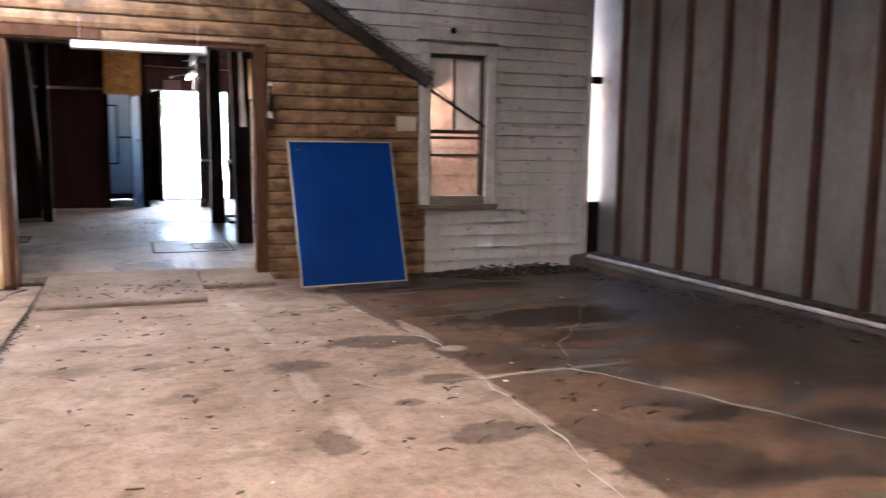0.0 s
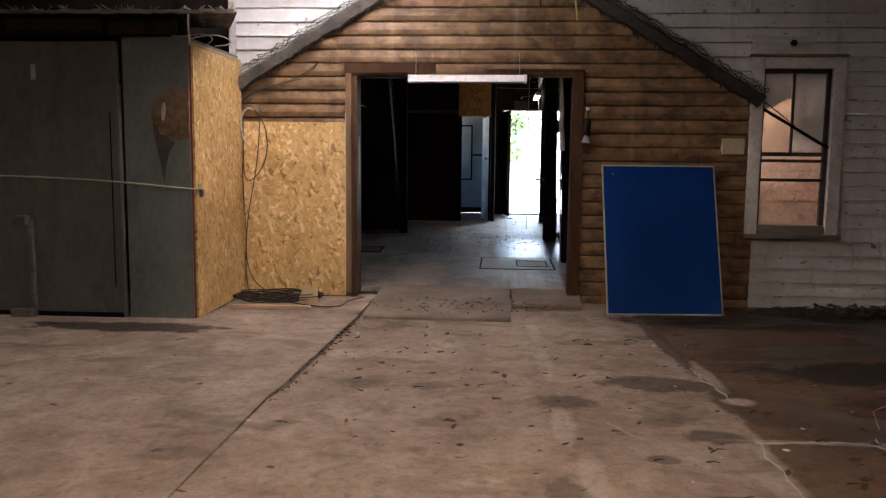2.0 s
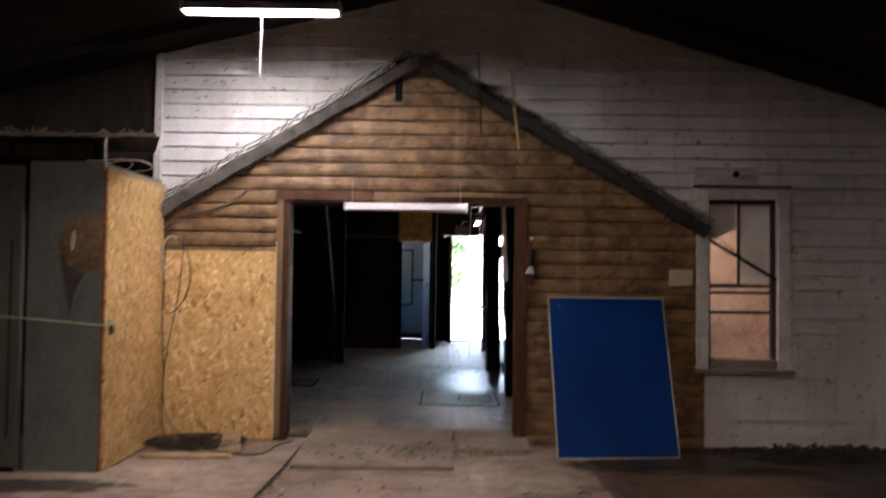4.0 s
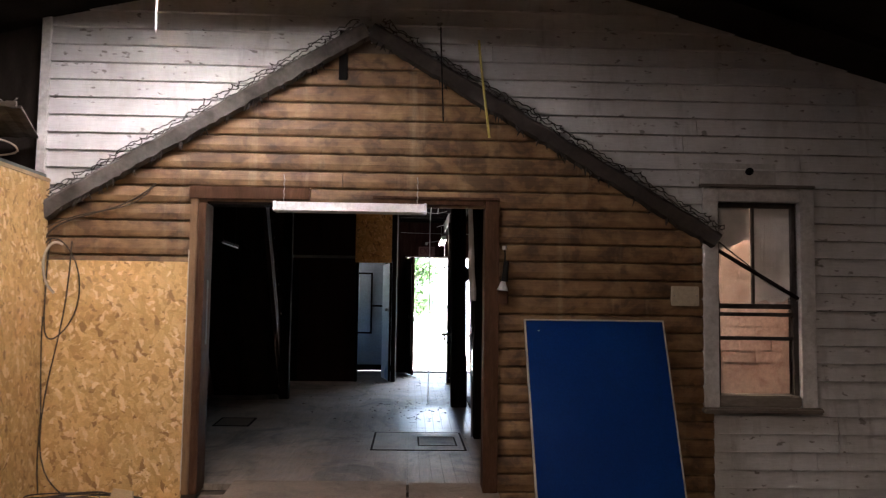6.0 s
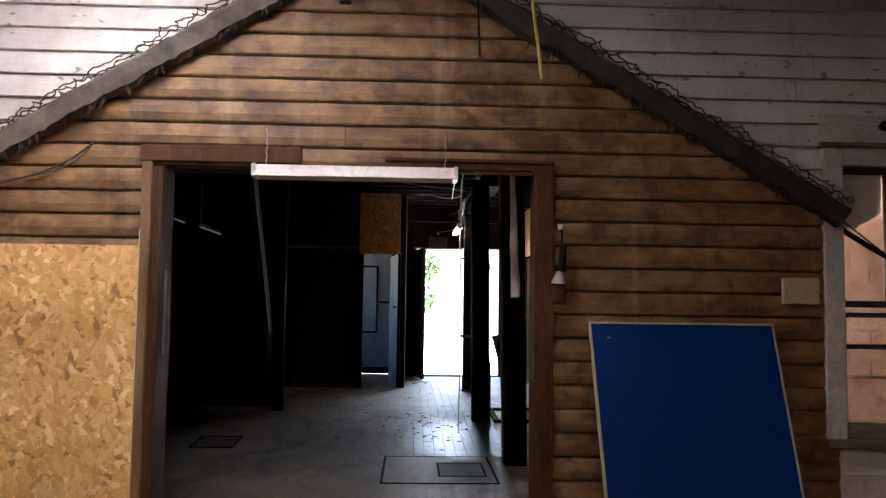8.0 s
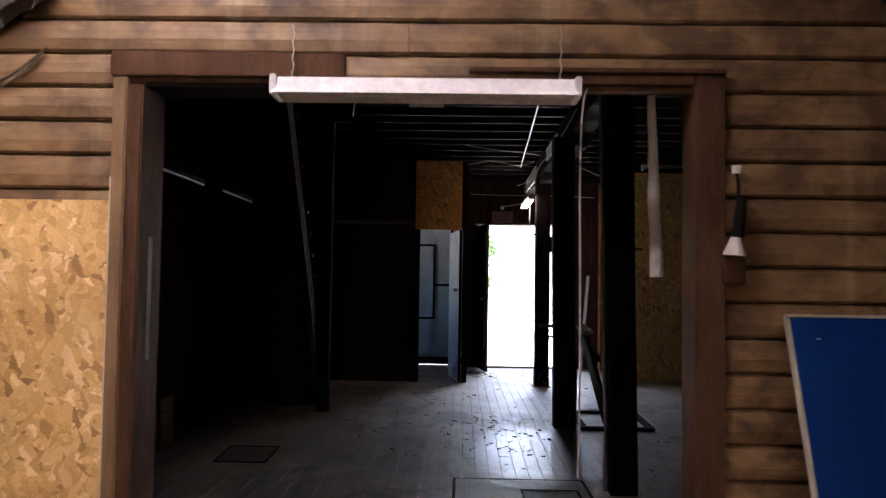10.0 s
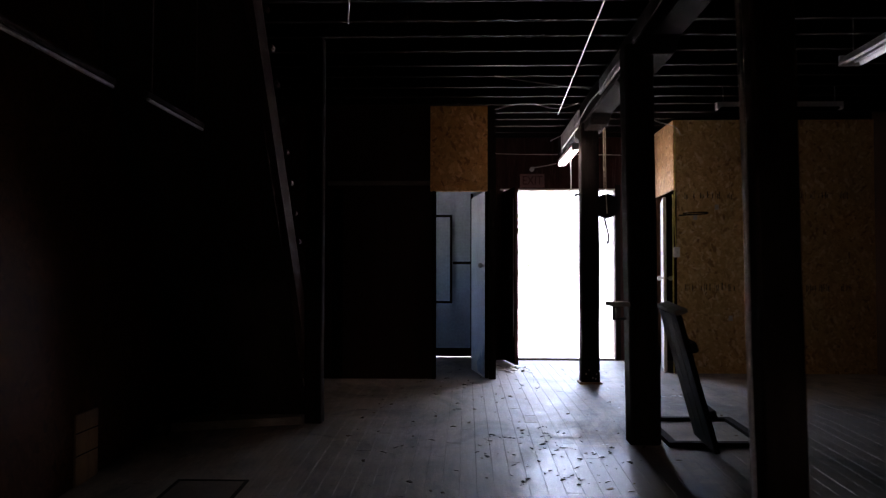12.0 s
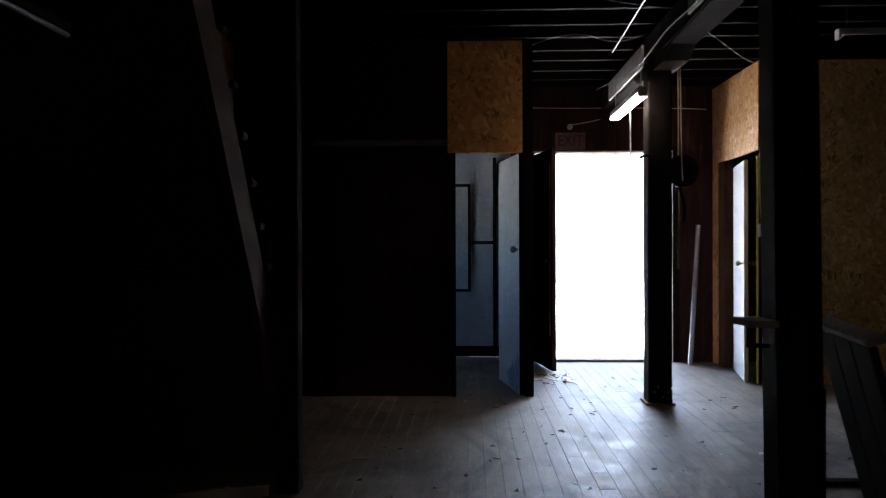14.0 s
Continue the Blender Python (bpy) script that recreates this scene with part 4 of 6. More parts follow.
# ---- barn shell ----
def barn_shell():
    bm = bmesh.new()
    for x0, x1 in ((-7.2, 1.0), (1.0, 7.2)):
        prism(bm, [(x0, roof_z(x0)), (x1, roof_z(x1)), (x1, roof_z(x1) + 0.12), (x0, roof_z(x0) + 0.12)], "y", -4.2, FY + 0.3)
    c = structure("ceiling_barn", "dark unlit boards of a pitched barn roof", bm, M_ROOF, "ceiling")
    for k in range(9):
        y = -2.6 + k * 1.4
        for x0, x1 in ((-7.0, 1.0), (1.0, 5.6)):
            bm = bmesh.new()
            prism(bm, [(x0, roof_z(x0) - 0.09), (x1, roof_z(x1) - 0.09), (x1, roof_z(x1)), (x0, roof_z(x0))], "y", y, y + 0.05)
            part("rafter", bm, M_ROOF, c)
    for n, a, lab in (("wall_barn_left", (-7.2, -7.0, -4.2, FY + 0.2, -0.5, 3.2), "dark board side wall of the barn"),
                      ("wall_barn_rear", (-7.2, 7.2, -4.4, -4.2, -0.5, 4.5), "dark board rear wall of the barn"),
                      ("wall_barn_end", (-7.2, -2.14, FY + 0.1, FY + 0.3, -0.5, 4.6), "dark board end wall of the barn")):
        bm = bmesh.new()
        box(bm, *a)
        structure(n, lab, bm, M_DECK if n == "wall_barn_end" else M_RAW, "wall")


barn_shell()


def metal_wall():
    """Grey steel wall with rusty upright ribs on a low damp kerb."""
    bm = bmesh.new()
    box(bm, 5.43, 5.53, -4.2, FY + 0.3, 0.06, 4.0)
    w = structure("wall_metal", "grey sheet steel wall with rusty upright ribs", bm, M_STEEL, "wall")
    y = -4.0
    while y < 9.3:
        bm = bmesh.new()
        prism(bm, [(5.428, y - 0.045), (5.375, y - 0.024), (5.37, y - 0.016), (5.37, y + 0.016), (5.375, y + 0.024), (5.428, y + 0.045)], "z", 0.07, 3.6)
        part("rib", bm, M_RUST, w, "rusty upright rib")
        y += 0.56
    bm = bmesh.new()
    prism(bm, [(5.02, -0.12), (5.04, 0.0), (5.08, 0.04), (5.6, 0.075), (5.6, -0.3), (5.02, -0.3)], "y", -4.2, FY + 0.2)
    structure("kerb_metal_wall", "damp concrete kerb along the steel wall", bm, M_KERB, "kerb")
    bm = bmesh.new()
    cyl(bm, (5.1, -4, 0.065), (5.1, 9.0, 0.062), 0.02, sides=10)
    tagged(part("floor_pipe", bm, M_DIRTYWHITE), "pale pipe lying along the kerb", "pipe")
    t = thing("wall_gap_trim", "dark corner post beside a narrow daylight gap", "post", kind="structure")
    boxpart("corner_post", M_DIRTYWHITE, t, 5.18, 5.245, FY - 0.02, FY + 0.2, -0.2, 3.6)
    boxpart("gap_sill", M_POST, t, 5.245, 5.43, FY + 0.02, FY + 0.1, -0.2, 0.66)
    boxpart("gap_bar", M_POST, t, 5.245, 5.43, FY + 0.06, FY + 0.09, 2.05, 2.13)


metal_wall()


def litter_heap(name, cx, cy, rx, ry, n, mat, size, label, seed, zf=ground_z, lift=0.0, pile=0.0):
    rng = random.Random(seed)
    bm = bmesh.new()
    for _ in range(n):
        a, r = rng.uniform(0, 6.28), math.sqrt(rng.random())
        x, y = cx + rx * r * math.cos(a), cy + ry * r * math.sin(a)
        s = size * rng.uniform(0.4, 1.3)
        z = zf(y) + lift + pile * (1 - r) * rng.random()
        m = Matrix.Translation((x, y, z + s * 0.12)) @ Euler((rng.uniform(-0.3, 0.3), rng.uniform(-0.3, 0.3), rng.uniform(0, 6.28))).to_matrix().to_4x4()
        bend = rng.uniform(-0.3, 0.3) * s
        q = [bm.verts.new(m @ Vector(p)) for p in ((-s, -s * 0.3, 0), (0, -s * 0.45, bend), (s * 0.9, -s * 0.1, 0), (s * 0.6, s * 0.35, bend * 0.6), (-s * 0.4, s * 0.4, bend))]
        lo = [bm.verts.new(v.co - Vector((0, 0, 0.003))) for v in q]
        bm.faces.new(q)
        bm.faces.new(lo[::-1])
        for i in range(5):
            bm.faces.new((q[i], lo[i], lo[(i + 1) % 5], q[(i + 1) % 5]))
    return tagged(part(name, bm, mat), label, "litter", "", "stuff")


M_LITTER = surface("damp_dead_leaves", (0.018, 0.013, 0.009), (0.06, 0.042, 0.027), 0.8, big=9)
litter_heap("leaf_litter", 0.6, 5.8, 2.6, 2.6, 190, M_RUBBLE, 0.032, "scattered dry leaves and chips on concrete", 5)
litter_heap("leaf_litter", -2.6, 6.0, 1.9, 2.0, 120, M_RUBBLE, 0.03, "scattered dry leaves and chips on concrete", 6)
litter_heap("leaf_litter", 4.2, 9.02, 1.1, 0.26, 700, M_LITTER, 0.045, "heap of damp dead leaves along the wall", 7, ground_z, 0.0, 0.12)
litter_heap("leaf_litter", 4.95, 6.8, 0.3, 2.6, 420, M_LITTER, 0.035, "damp dead leaves along the kerb", 8, ground_z, 0.0, 0.05)
litter_heap("leaf_litter", 5.25, 6.5, 0.16, 3.0, 300, M_LITTER, 0.035, "damp dead leaves on the kerb", 28, lambda y: 0.055, 0.0, 0.03)
litter_heap("rubble", 1.36, 9.08, 0.26, 0.16, 60, M_APRON, 0.03, "broken concrete crumbs beside the doorway", 31, ground_z, 0.0, 0.05)
litter_heap("rubble", 0.35, 8.62, 0.9, 0.3, 90, M_RUBBLE, 0.022, "dead leaves and crumbs on the apron slab", 32, lambda y: -0.03 + 0.065 * (y - 8.3), 0.0, 0.01)
litter_heap("rubble", -0.62, 6.9, 0.07, 1.5, 150, M_RUBBLE, 0.018, "dirt and leaf crumbs along the slab joint", 33, ground_z, 0.002, 0.01)


def twigs(cx, cy, rx, ry, n, seed):
    rng = random.Random(seed)
    tb = bmesh.new()
    for _ in range(n):
        x, y, a, ln = cx + rng.uniform(-rx, rx), cy + rng.uniform(-ry, ry), rng.uniform(-0.5, 0.5), rng.uniform(0.03, 0.09)
        z = ground_z(y) + 0.008
        p, q = Vector((x, y, z)), Vector((x + ln * math.cos(a), y + ln * math.sin(a), z + rng.uniform(0, 0.012)))
        k = (p + q) / 2 + Vector((0, rng.uniform(-0.012, 0.012), 0.006))
        cyl(tb, p, k, 0.004, 0.003, 5)
        cyl(tb, k, q, 0.003, 0.0015, 5)
    tagged(part("twigs", tb, M_LITTER), "short broken twigs on the concrete", "litter", "", "stuff")


twigs(1.0, 5.6, 1.6, 2.2, 18, 3)
twigs(2.1, 4.6, 0.5, 0.5, 10, 4)
twigs(-2.2, 6.3, 1.6, 1.4, 10, 5)
litter_heap("paper_scraps", 2.6, 5.4, 2.6, 2.2, 36, M_PAPER, 0.02, "small pale scraps on the concrete", 9)
litter_heap("paper_scraps", -1.2, 6.4, 1.6, 1.4, 26, M_PAPER, 0.018, "small pale scraps on the concrete", 10)


# ---- steel shed and strand board door ----
M_ROT = surface("rotten_board", (0.13, 0.085, 0.045), (0.36, 0.25, 0.14), 0.9, big=9, fine=60, stain=(0.06, 0.04, 0.03))
M_DRIP = surface("drip_stain", (0.05, 0.045, 0.038), (0.09, 0.085, 0.075), 0.6, big=12)


def shed():
    s = thing("steel_shed", "grey-green steel-clad shed with a stained hole", "shed")
    y0 = 7.95
    bm = bmesh.new()
    box(bm, -2.62, -2.03, y0, y0 + 0.05, ZB + 0.02, 2.4, 0.004)
    part("cladding_panel", bm, M_SHED, s)
    bm = bmesh.new()
    box(bm, -4.9, -2.665, y0 - 0.02, y0 + 0.04, ZB + 0.02, 2.36, 0.004)
    d = part("shed_door", bm, M_SHED_DOOR, s, "flat steel door leaf")
    boxpart("edge_strip", M_STEEL, s, -2.662, -2.65, y0 - 0.028, y0 + 0.03, ZB + 0.02, 2.0, 0.003, "bright steel edge strip")
    boxpart("side_wall", M_SHED, s, -2.08, -2.04, y0 + 0.05, FY + 0.1, ZB, 2.4, 0.003)
    boxpart("seam", M_POST, d, -2.74, -2.73, y0 - 0.028, y0 - 0.018, ZB + 0.3, 1.75, 0.002)
    boxpart("kick_rail", M_POST, d, -4.9, -2.67, y0 - 0.025, y0 - 0.019, ZB + 0.02, ZB + 0.07, 0.002)
    for x in (-2.9, -3.6, -4.3):
        boxpart("floor_lip", M_POST, d, x - 0.15, x + 0.15, y0 - 0.06, y0 - 0.02, ZB + 0.0, ZB + 0.02, 0.004)
    boxpart("upright_frame", M_SILL, s, -3.5, -3.46, y0 - 0.07, y0 - 0.03, ZB + 0.02, 0.8, 0.006)
    boxpart("frame_foot", M_SILL, s, -3.66, -3.46, y0 - 0.14, y0 - 0.03, ZB, ZB + 0.1, 0.006)
    boxpart("frame_cap", M_SILL, s, -3.62, -3.5, y0 - 0.11, y0 - 0.025, 0.76, 0.84, 0.006)
    boxpart("label_plate", M_DIRTYWHITE, s, -3.43, -3.39, y0 - 0.03, y0 - 0.02, 2.03, 2.16, 0.002)
    # stained hole
    bm = bmesh.new()
    ring = []
    for k in range(22):
        a = k / 22 * 2 * math.pi
        r = 1 + 0.3 * noise.noise((math.cos(a) * 2.3, math.sin(a) * 2.3, 4))
        ring.append((min(-2.15 + 0.21 * r * math.cos(a), -2.032), 1.74 + 0.23 * r * math.sin(a) * (1 + 0.15 * math.cos(a))))
    prism(bm, ring, "y", y0 - 0.006, y0 + 0.01)
    part("rot_patch", bm, M_ROT, s, "rotten brown patch")
    bm = bmesh.new()
    prism(bm, [(-2.32, 1.88), (-2.355, 1.75), (-2.36, 1.6), (-2.33, 1.45), (-2.3, 1.3), (-2.265, 1.12), (-2.25, 1.3), (-2.21, 1.42), (-2.16, 1.5), (-2.14, 1.66), (-2.2, 1.85)], "y", y0 - 0.003, y0 + 0.01)
    part("drip_stain", bm, M_DRIP, s, "dark drip stain")
    bm = bmesh.new()
    prism(bm, [(-2.275, 1.7), (-2.262, 1.685), (-2.25, 1.72), (-2.24, 1.79), (-2.245, 1.83), (-2.258, 1.84), (-2.27, 1.8), (-2.276, 1.75)], "y", y0 - 0.018, y0 - 0.004)
    part("torn_flake", bm, M_DIRTYWHITE, s, "pale torn flake")
    # roof
    bm = bmesh.new()
    n = 60
    rows = []
    for i in range(n + 1):
        x, xb = -5.0 + 3.42 * i / n, -5.0 + 2.9 * i / n
        zz = 2.6 + 0.012 * noise.noise((x * 5, 1, 2)) + 0.006 * math.sin(x * 40)
        fy = y0 - 0.05 + 0.03 * noise.noise((x * 7, 5, 2))
        rows.append([bm.verts.new((x, fy, zz)), bm.verts.new((xb, FY - 0.03, zz + 0.09)), bm.verts.new((xb, FY - 0.03, zz + 0.075)), bm.verts.new((x, fy, zz - 0.015))])
    for a, b in zip(rows, rows[1:]):
        for k in range(4):
            bm.faces.new((a[k], b[k], b[(k + 1) % 4], a[(k + 1) % 4]))
    bm.faces.new(rows[0])
    bm.faces.new(rows[-1][::-1])
    part("roof_sheet", bm, M_FASCIA, s, "ragged corrugated roof sheet")
    rng = random.Random(44)
    eb = bmesh.new()
    x = -5.0
    while x < -1.62:
        w = rng.uniform(0.05, 0.16)
        box(eb, x, min(x + w, -1.59), y0 - 0.1, y0 - 0.082, 2.585 + rng.uniform(-0.012, 0.006), 2.612 + rng.uniform(-0.008, 0.01))
        x += w + 0.002
    part("roof_edge", eb, M_SILL, s, "pale ragged sheet edge")
    for x0, x1, z0, z1 in ((-4.9, -3.7, 2.42, 2.5), (-3.6, -2.75, 2.44, 2.54), (-2.7, -2.1, 2.41, 2.52)):
        boxpart("rotten_plank", M_DECK, s, x0, x1, y0 - 0.09, y0 - 0.05, z0, z1, 0.008)
    boxpart("header_beam", M_POST, s, -4.95, -2.05, y0 - 0.04, y0 + 0.08, 2.4, 2.55, 0.006)
    bm = bmesh.new()
    rng = random.Random(4)
    for _ in range(150):
        x = rng.uniform(-4.4, -1.65)
        cyl(bm, (x, y0 - 0.02, 2.61), (x + rng.uniform(-0.08, 0.08), y0 - 0.05 + rng.uniform(-0.05, 0.05), 2.61 + rng.uniform(-0.02, 0.05)), 0.004, sides=5)
    tagged(part("roof_twigs", bm, M_SILL, s, "twigs and litter on the roof edge"), kind="stuff")


shed()


def osb_leaf():
    t = thing("strand_board_door", "strand board door leaf standing open with red edge and padlock", "door")
    boxpart("leaf", M_OSB_Y, t, -2.028, -1.995, 7.962, FY - 0.03, ZB + 0.03, 2.33, 0.002)
    boxpart("edge_band", M_REDEDGE, t, -2.03, -2.012, 7.956, 7.961, ZB + 0.03, 2.33, 0.001, "red-painted leading edge")
    boxpart("top_rail", M_PALEWOOD, t, -2.03, -1.99, 7.96, FY - 0.03, 2.331, 2.36, 0.003)
    boxpart("hasp", M_CHROME, t, -1.994, -1.985, 8.0, 8.1, 1.08, 1.14, 0.003)
    bm = bmesh.new()
    box(bm, -1.985, -1.945, 8.0, 8.05, 1.02, 1.09, 0.008)
    part("padlock", bm, M_CHROME, t)


osb_leaf()
boxpart("corner_stud", M_DIRTYWHITE, None, -2.12, -2.05, FY - 0.02, FY + 0.04, 2.2, 4.0, 0.004)
tagged(bpy.data.objects["corner_stud"], "white corner board beside clapboard", "trim", "", "structure")

cable("cord", [(-4.6, 7.91, 1.2), (-3.6, 7.9, 1.19), (-3.0, 7.9, 1.17), (-2.5, 7.89, 1.14), (-2.2, 7.9, 1.11), (-2.0, 7.93, 1.09), (-1.975, 8.0, 1.09)], 0.0075, M_ROPE, "pale green cord stretched across the shed door", "cord")
cable("cord", [(-2.0, 7.93, 2.35), (-2.01, 7.9, 2.45), (-2.0, 7.9, 2.58)], 0.008, M_DIRTYWHITE, "pale cord tied above the door leaf", "cord")
cable("cord", [(-2.02, 7.95, 2.38), (-1.9, 8.0, 2.42), (-1.8, 8.1, 2.44), (-1.72, 8.2, 2.4), (-1.78, 8.3, 2.37), (-1.95, 8.4, 2.38)], 0.006, M_CREAMCORD, "tangled cream cord above the door leaf", "cord")
cable("cord", [(-2.15, 7.9, 2.4), (-2.0, 7.92, 2.39), (-1.92, 8.0, 2.46), (-1.85, 8.2, 2.41), (-2.0, 8.3, 2.38)], 0.005, M_CREAMCORD, "tangled cream cord above the door leaf", "cord")
M_CORDBROWN = surface("dusty_brown_cable", (0.022, 0.016, 0.011), (0.07, 0.048, 0.03), 0.7)


def cable_coil():
    """Loose turns of old cable thrown down in a heap, each lying over the last."""
    rng = random.Random(12)
    pts = []
    for turn in range(17):
        cx, cy = -1.6 + rng.uniform(-0.16, 0.2), 8.9 + rng.uniform(-0.08, 0.06)
        rx, ry = rng.uniform(0.2, 0.44), rng.uniform(0.14, 0.32)
        lift, tip = 0.012 + 0.0045 * turn, rng.uniform(-0.03, 0.05)
        for k in range(9):
            a = k / 9 * 2 * math.pi + turn * 0.7
            pts.append((cx + rx * math.cos(a), cy + ry * math.sin(a), ZB + 0.012 + lift + abs(tip * math.sin(a + turn)) + rng.uniform(0, 0.012)))
    pts += [(-1.25, 8.75, ZB + 0.03), (-1.0, 8.62, ZB + 0.02), (-0.8, 8.8, ZB + 0.02), (-0.9, 9.05, ZB + 0.02), (-0.72, 9.2, ZB + 0.03)]
    cable("cable_coil", pts, 0.0055, M_CORDBROWN, "tangled coil of brown cable on the floor", "cable")


cable_coil()
Y1 = FY - 0.05
cable("hanging_cable", [(-2.0, Y1, 1.86), (-1.95, Y1, 1.93), (-1.82, Y1, 1.86), (-1.71, Y1, 1.6), (-1.74, Y1, 1.3), (-1.9, Y1, 1.11), (-1.96, Y1 - 0.03, 1.14), (-1.975, Y1 - 0.03, 1.3), (-1.97, Y1 - 0.02, 1.8), (-1.96, Y1, 1.9)], 0.0055, M_CORDBROWN, "brown cable looped down the strand board", "cable")
cable("hanging_cable", [(-1.8, Y1, 1.88), (-1.81, Y1, 1.5), (-1.87, Y1, 1.12), (-1.94, Y1, 0.8), (-1.965, Y1 - 0.02, 0.47), (-1.96, Y1 - 0.02, 0.23), (-1.86, Y1 - 0.05, 0.03), (-1.6, 9.0, ZB + 0.07)], 0.0055, M_CORDBROWN, "brown cable hanging to the coil", "cable")
cable("hanging_cable", [(-1.98, Y1 - 0.03, 1.3), (-1.975, Y1 - 0.05, 0.9), (-1.93, Y1 - 0.04, 0.55), (-1.97, Y1 - 0.06, 0.25), (-1.92, Y1 - 0.1, 0.0)], 0.005, M_CORDBROWN, "brown cable against the door leaf", "cable")
cable("hanging_cable", [(-2.0, Y1, 1.9), (-1.97, Y1 + 0.01, 2.0), (-1.67, Y1 + 0.015, 2.1), (-1.35, Y1 + 0.015, 2.18), (-1.19, Y1 + 0.02, 2.34)], 0.0065, M_CORDBROWN, "brown cable clipped along log siding", "cable")
cable("hanging_cable", [(-2.0, Y1, 1.98), (-1.8, Y1 + 0.01, 2.09), (-1.5, Y1 + 0.015, 2.12), (-1.28, Y1 + 0.015, 2.2), (-1.2, Y1 + 0.02, 2.33)], 0.005, M_CORDBROWN, "thin brown cable clipped along log siding", "cable")
cable("cord_loop", [(-1.86, Y1 - 0.02, 1.85), (-1.92, Y1 - 0.03, 1.89), (-1.985, Y1 - 0.05, 1.8), (-1.985, Y1 - 0.06, 1.66), (-1.965, Y1 - 0.05, 1.54), (-1.9, Y1 - 0.04, 1.48)], 0.01, M_CREAMCORD, "cream cord looped on a hook", "cord")
cable("rope", [(1.3, FY - 0.16, 3.5), (1.32, FY - 0.2, 3.2), (1.36, FY - 0.2, 2.95), (1.385, FY - 0.2, 2.72)], 0.01, M_YELLOWCORD, "yellow cord hanging from the gable", "cord")
cable("rope", [(1.0, FY - 0.15, 3.6), (1.01, FY - 0.16, 3.3), (1.03, FY - 0.16, 2.85)], 0.006, M_BLACK, "thin black cord hanging from the gable", "cord")
bm = bmesh.new()
box(bm, 0.2, 0.27, FY - 0.02, FY + 0.02, 3.2, 3.6, 0.004)
tagged(part("vent_slot", bm, M_BLACK), "dark slot board under the gable peak", "vent")
lath = part("lath", (lambda b: (box(b, -0.38, 0.38, -0.03, 0.03, 0, 0.03, 0.004, Matrix.Translation((-1.5, 8.5, ZB + 0.03)) @ Matrix.Rotation(0.04, 4, "Z")), b)[1])(bmesh.new()), M_PALEWOOD)
tagged(lath, "short raw timber lath lying on concrete", "timber")
wb = part("wood_block", (lambda b: (prism(b, [(-0.1, 0), (0.1, 0), (0.08, 0.17), (-0.05, 0.19)], "y", 0, 0.04), bmesh.ops.transform(b, matrix=Matrix.Translation((-1.2, 8.75, ZB + 0.03)) @ Matrix.Rotation(-0.25, 4, "X"), verts=b.verts), b)[2])(bmesh.new()), M_PALEWOOD)
tagged(wb, "pale offcut block standing among cables", "timber")


# ---- back room ----
def room_floor():
    bm = bmesh.new()
    box(bm, -2.15, 5.15, FY + 0.19, EXIT_Y + 0.6, -0.5, -0.055)
    f = structure("floor_room", "worn grey floorboards of a dim back room", bm, M_DARKGAP, "floor")
    return f


room_floor_ob = room_floor()


def room_z(y):
    """The old floor lies nearly level inside the doorway and has heaved beside the stairs."""
    stops = ((FY + 0.19, 0.005), (12.4, 0.01), (13.4, 0.06), (14.6, ZF), (EXIT_Y + 1, ZF))
    for (ya, za), (yb, zb) in zip(stops, stops[1:]):
        if y <= yb:
            return za + (zb - za) * max(0.0, y - ya) / (yb - ya)
    return ZF


def block(name, label, material, category, *a):
    bm = bmesh.new()
    box(bm, *a)
    return structure(name, label, bm, material, category)


block("wall_room_left", "darkened strand board wall of the back room", M_OSB_DARK, "wall", -2.15, -2.0, FY + 0.2, PART_Y + 0.1, -0.2, 3.5)
# Unseen opening, added and sized to let sky light into the side room.
bm = bmesh.new()
for a in ((PART_Y + 0.1, 18.0, -0.2, 3.5), (19.0, EXIT_Y + 1.2, -0.2, 3.5), (18.0, 19.0, -0.2, 1.4), (18.0, 19.0, 2.2, 3.5), (18.0, 18.2, 1.4, 2.2), (18.8, 19.0, 1.4, 2.2)):
    box(bm, -2.15, -2.0, *a)
structure("wall_side_room", "pale wall of the side room with an added light opening", bm, M_ROOMWALL, "wall")
block("wall_room_right", "stained brown board side wall of the back room", M_SIDEWALL, "wall", 5.0, 5.15, FY + 1.15, EXIT_Y + 0.2, -0.2, 3.5)
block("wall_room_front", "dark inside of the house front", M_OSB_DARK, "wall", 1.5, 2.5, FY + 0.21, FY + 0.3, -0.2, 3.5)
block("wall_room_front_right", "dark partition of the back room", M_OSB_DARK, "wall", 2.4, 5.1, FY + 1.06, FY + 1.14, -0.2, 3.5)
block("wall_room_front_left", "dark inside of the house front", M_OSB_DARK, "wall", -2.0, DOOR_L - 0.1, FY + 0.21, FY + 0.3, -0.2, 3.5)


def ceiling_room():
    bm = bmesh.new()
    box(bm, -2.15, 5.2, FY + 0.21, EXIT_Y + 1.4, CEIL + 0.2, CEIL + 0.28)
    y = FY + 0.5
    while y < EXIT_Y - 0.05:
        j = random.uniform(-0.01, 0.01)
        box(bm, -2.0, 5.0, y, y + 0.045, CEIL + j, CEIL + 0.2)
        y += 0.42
    structure("ceiling_room", "darkened open joists and boards of a low ceiling", bm, M_JOIST, "ceiling")


ceiling_room()


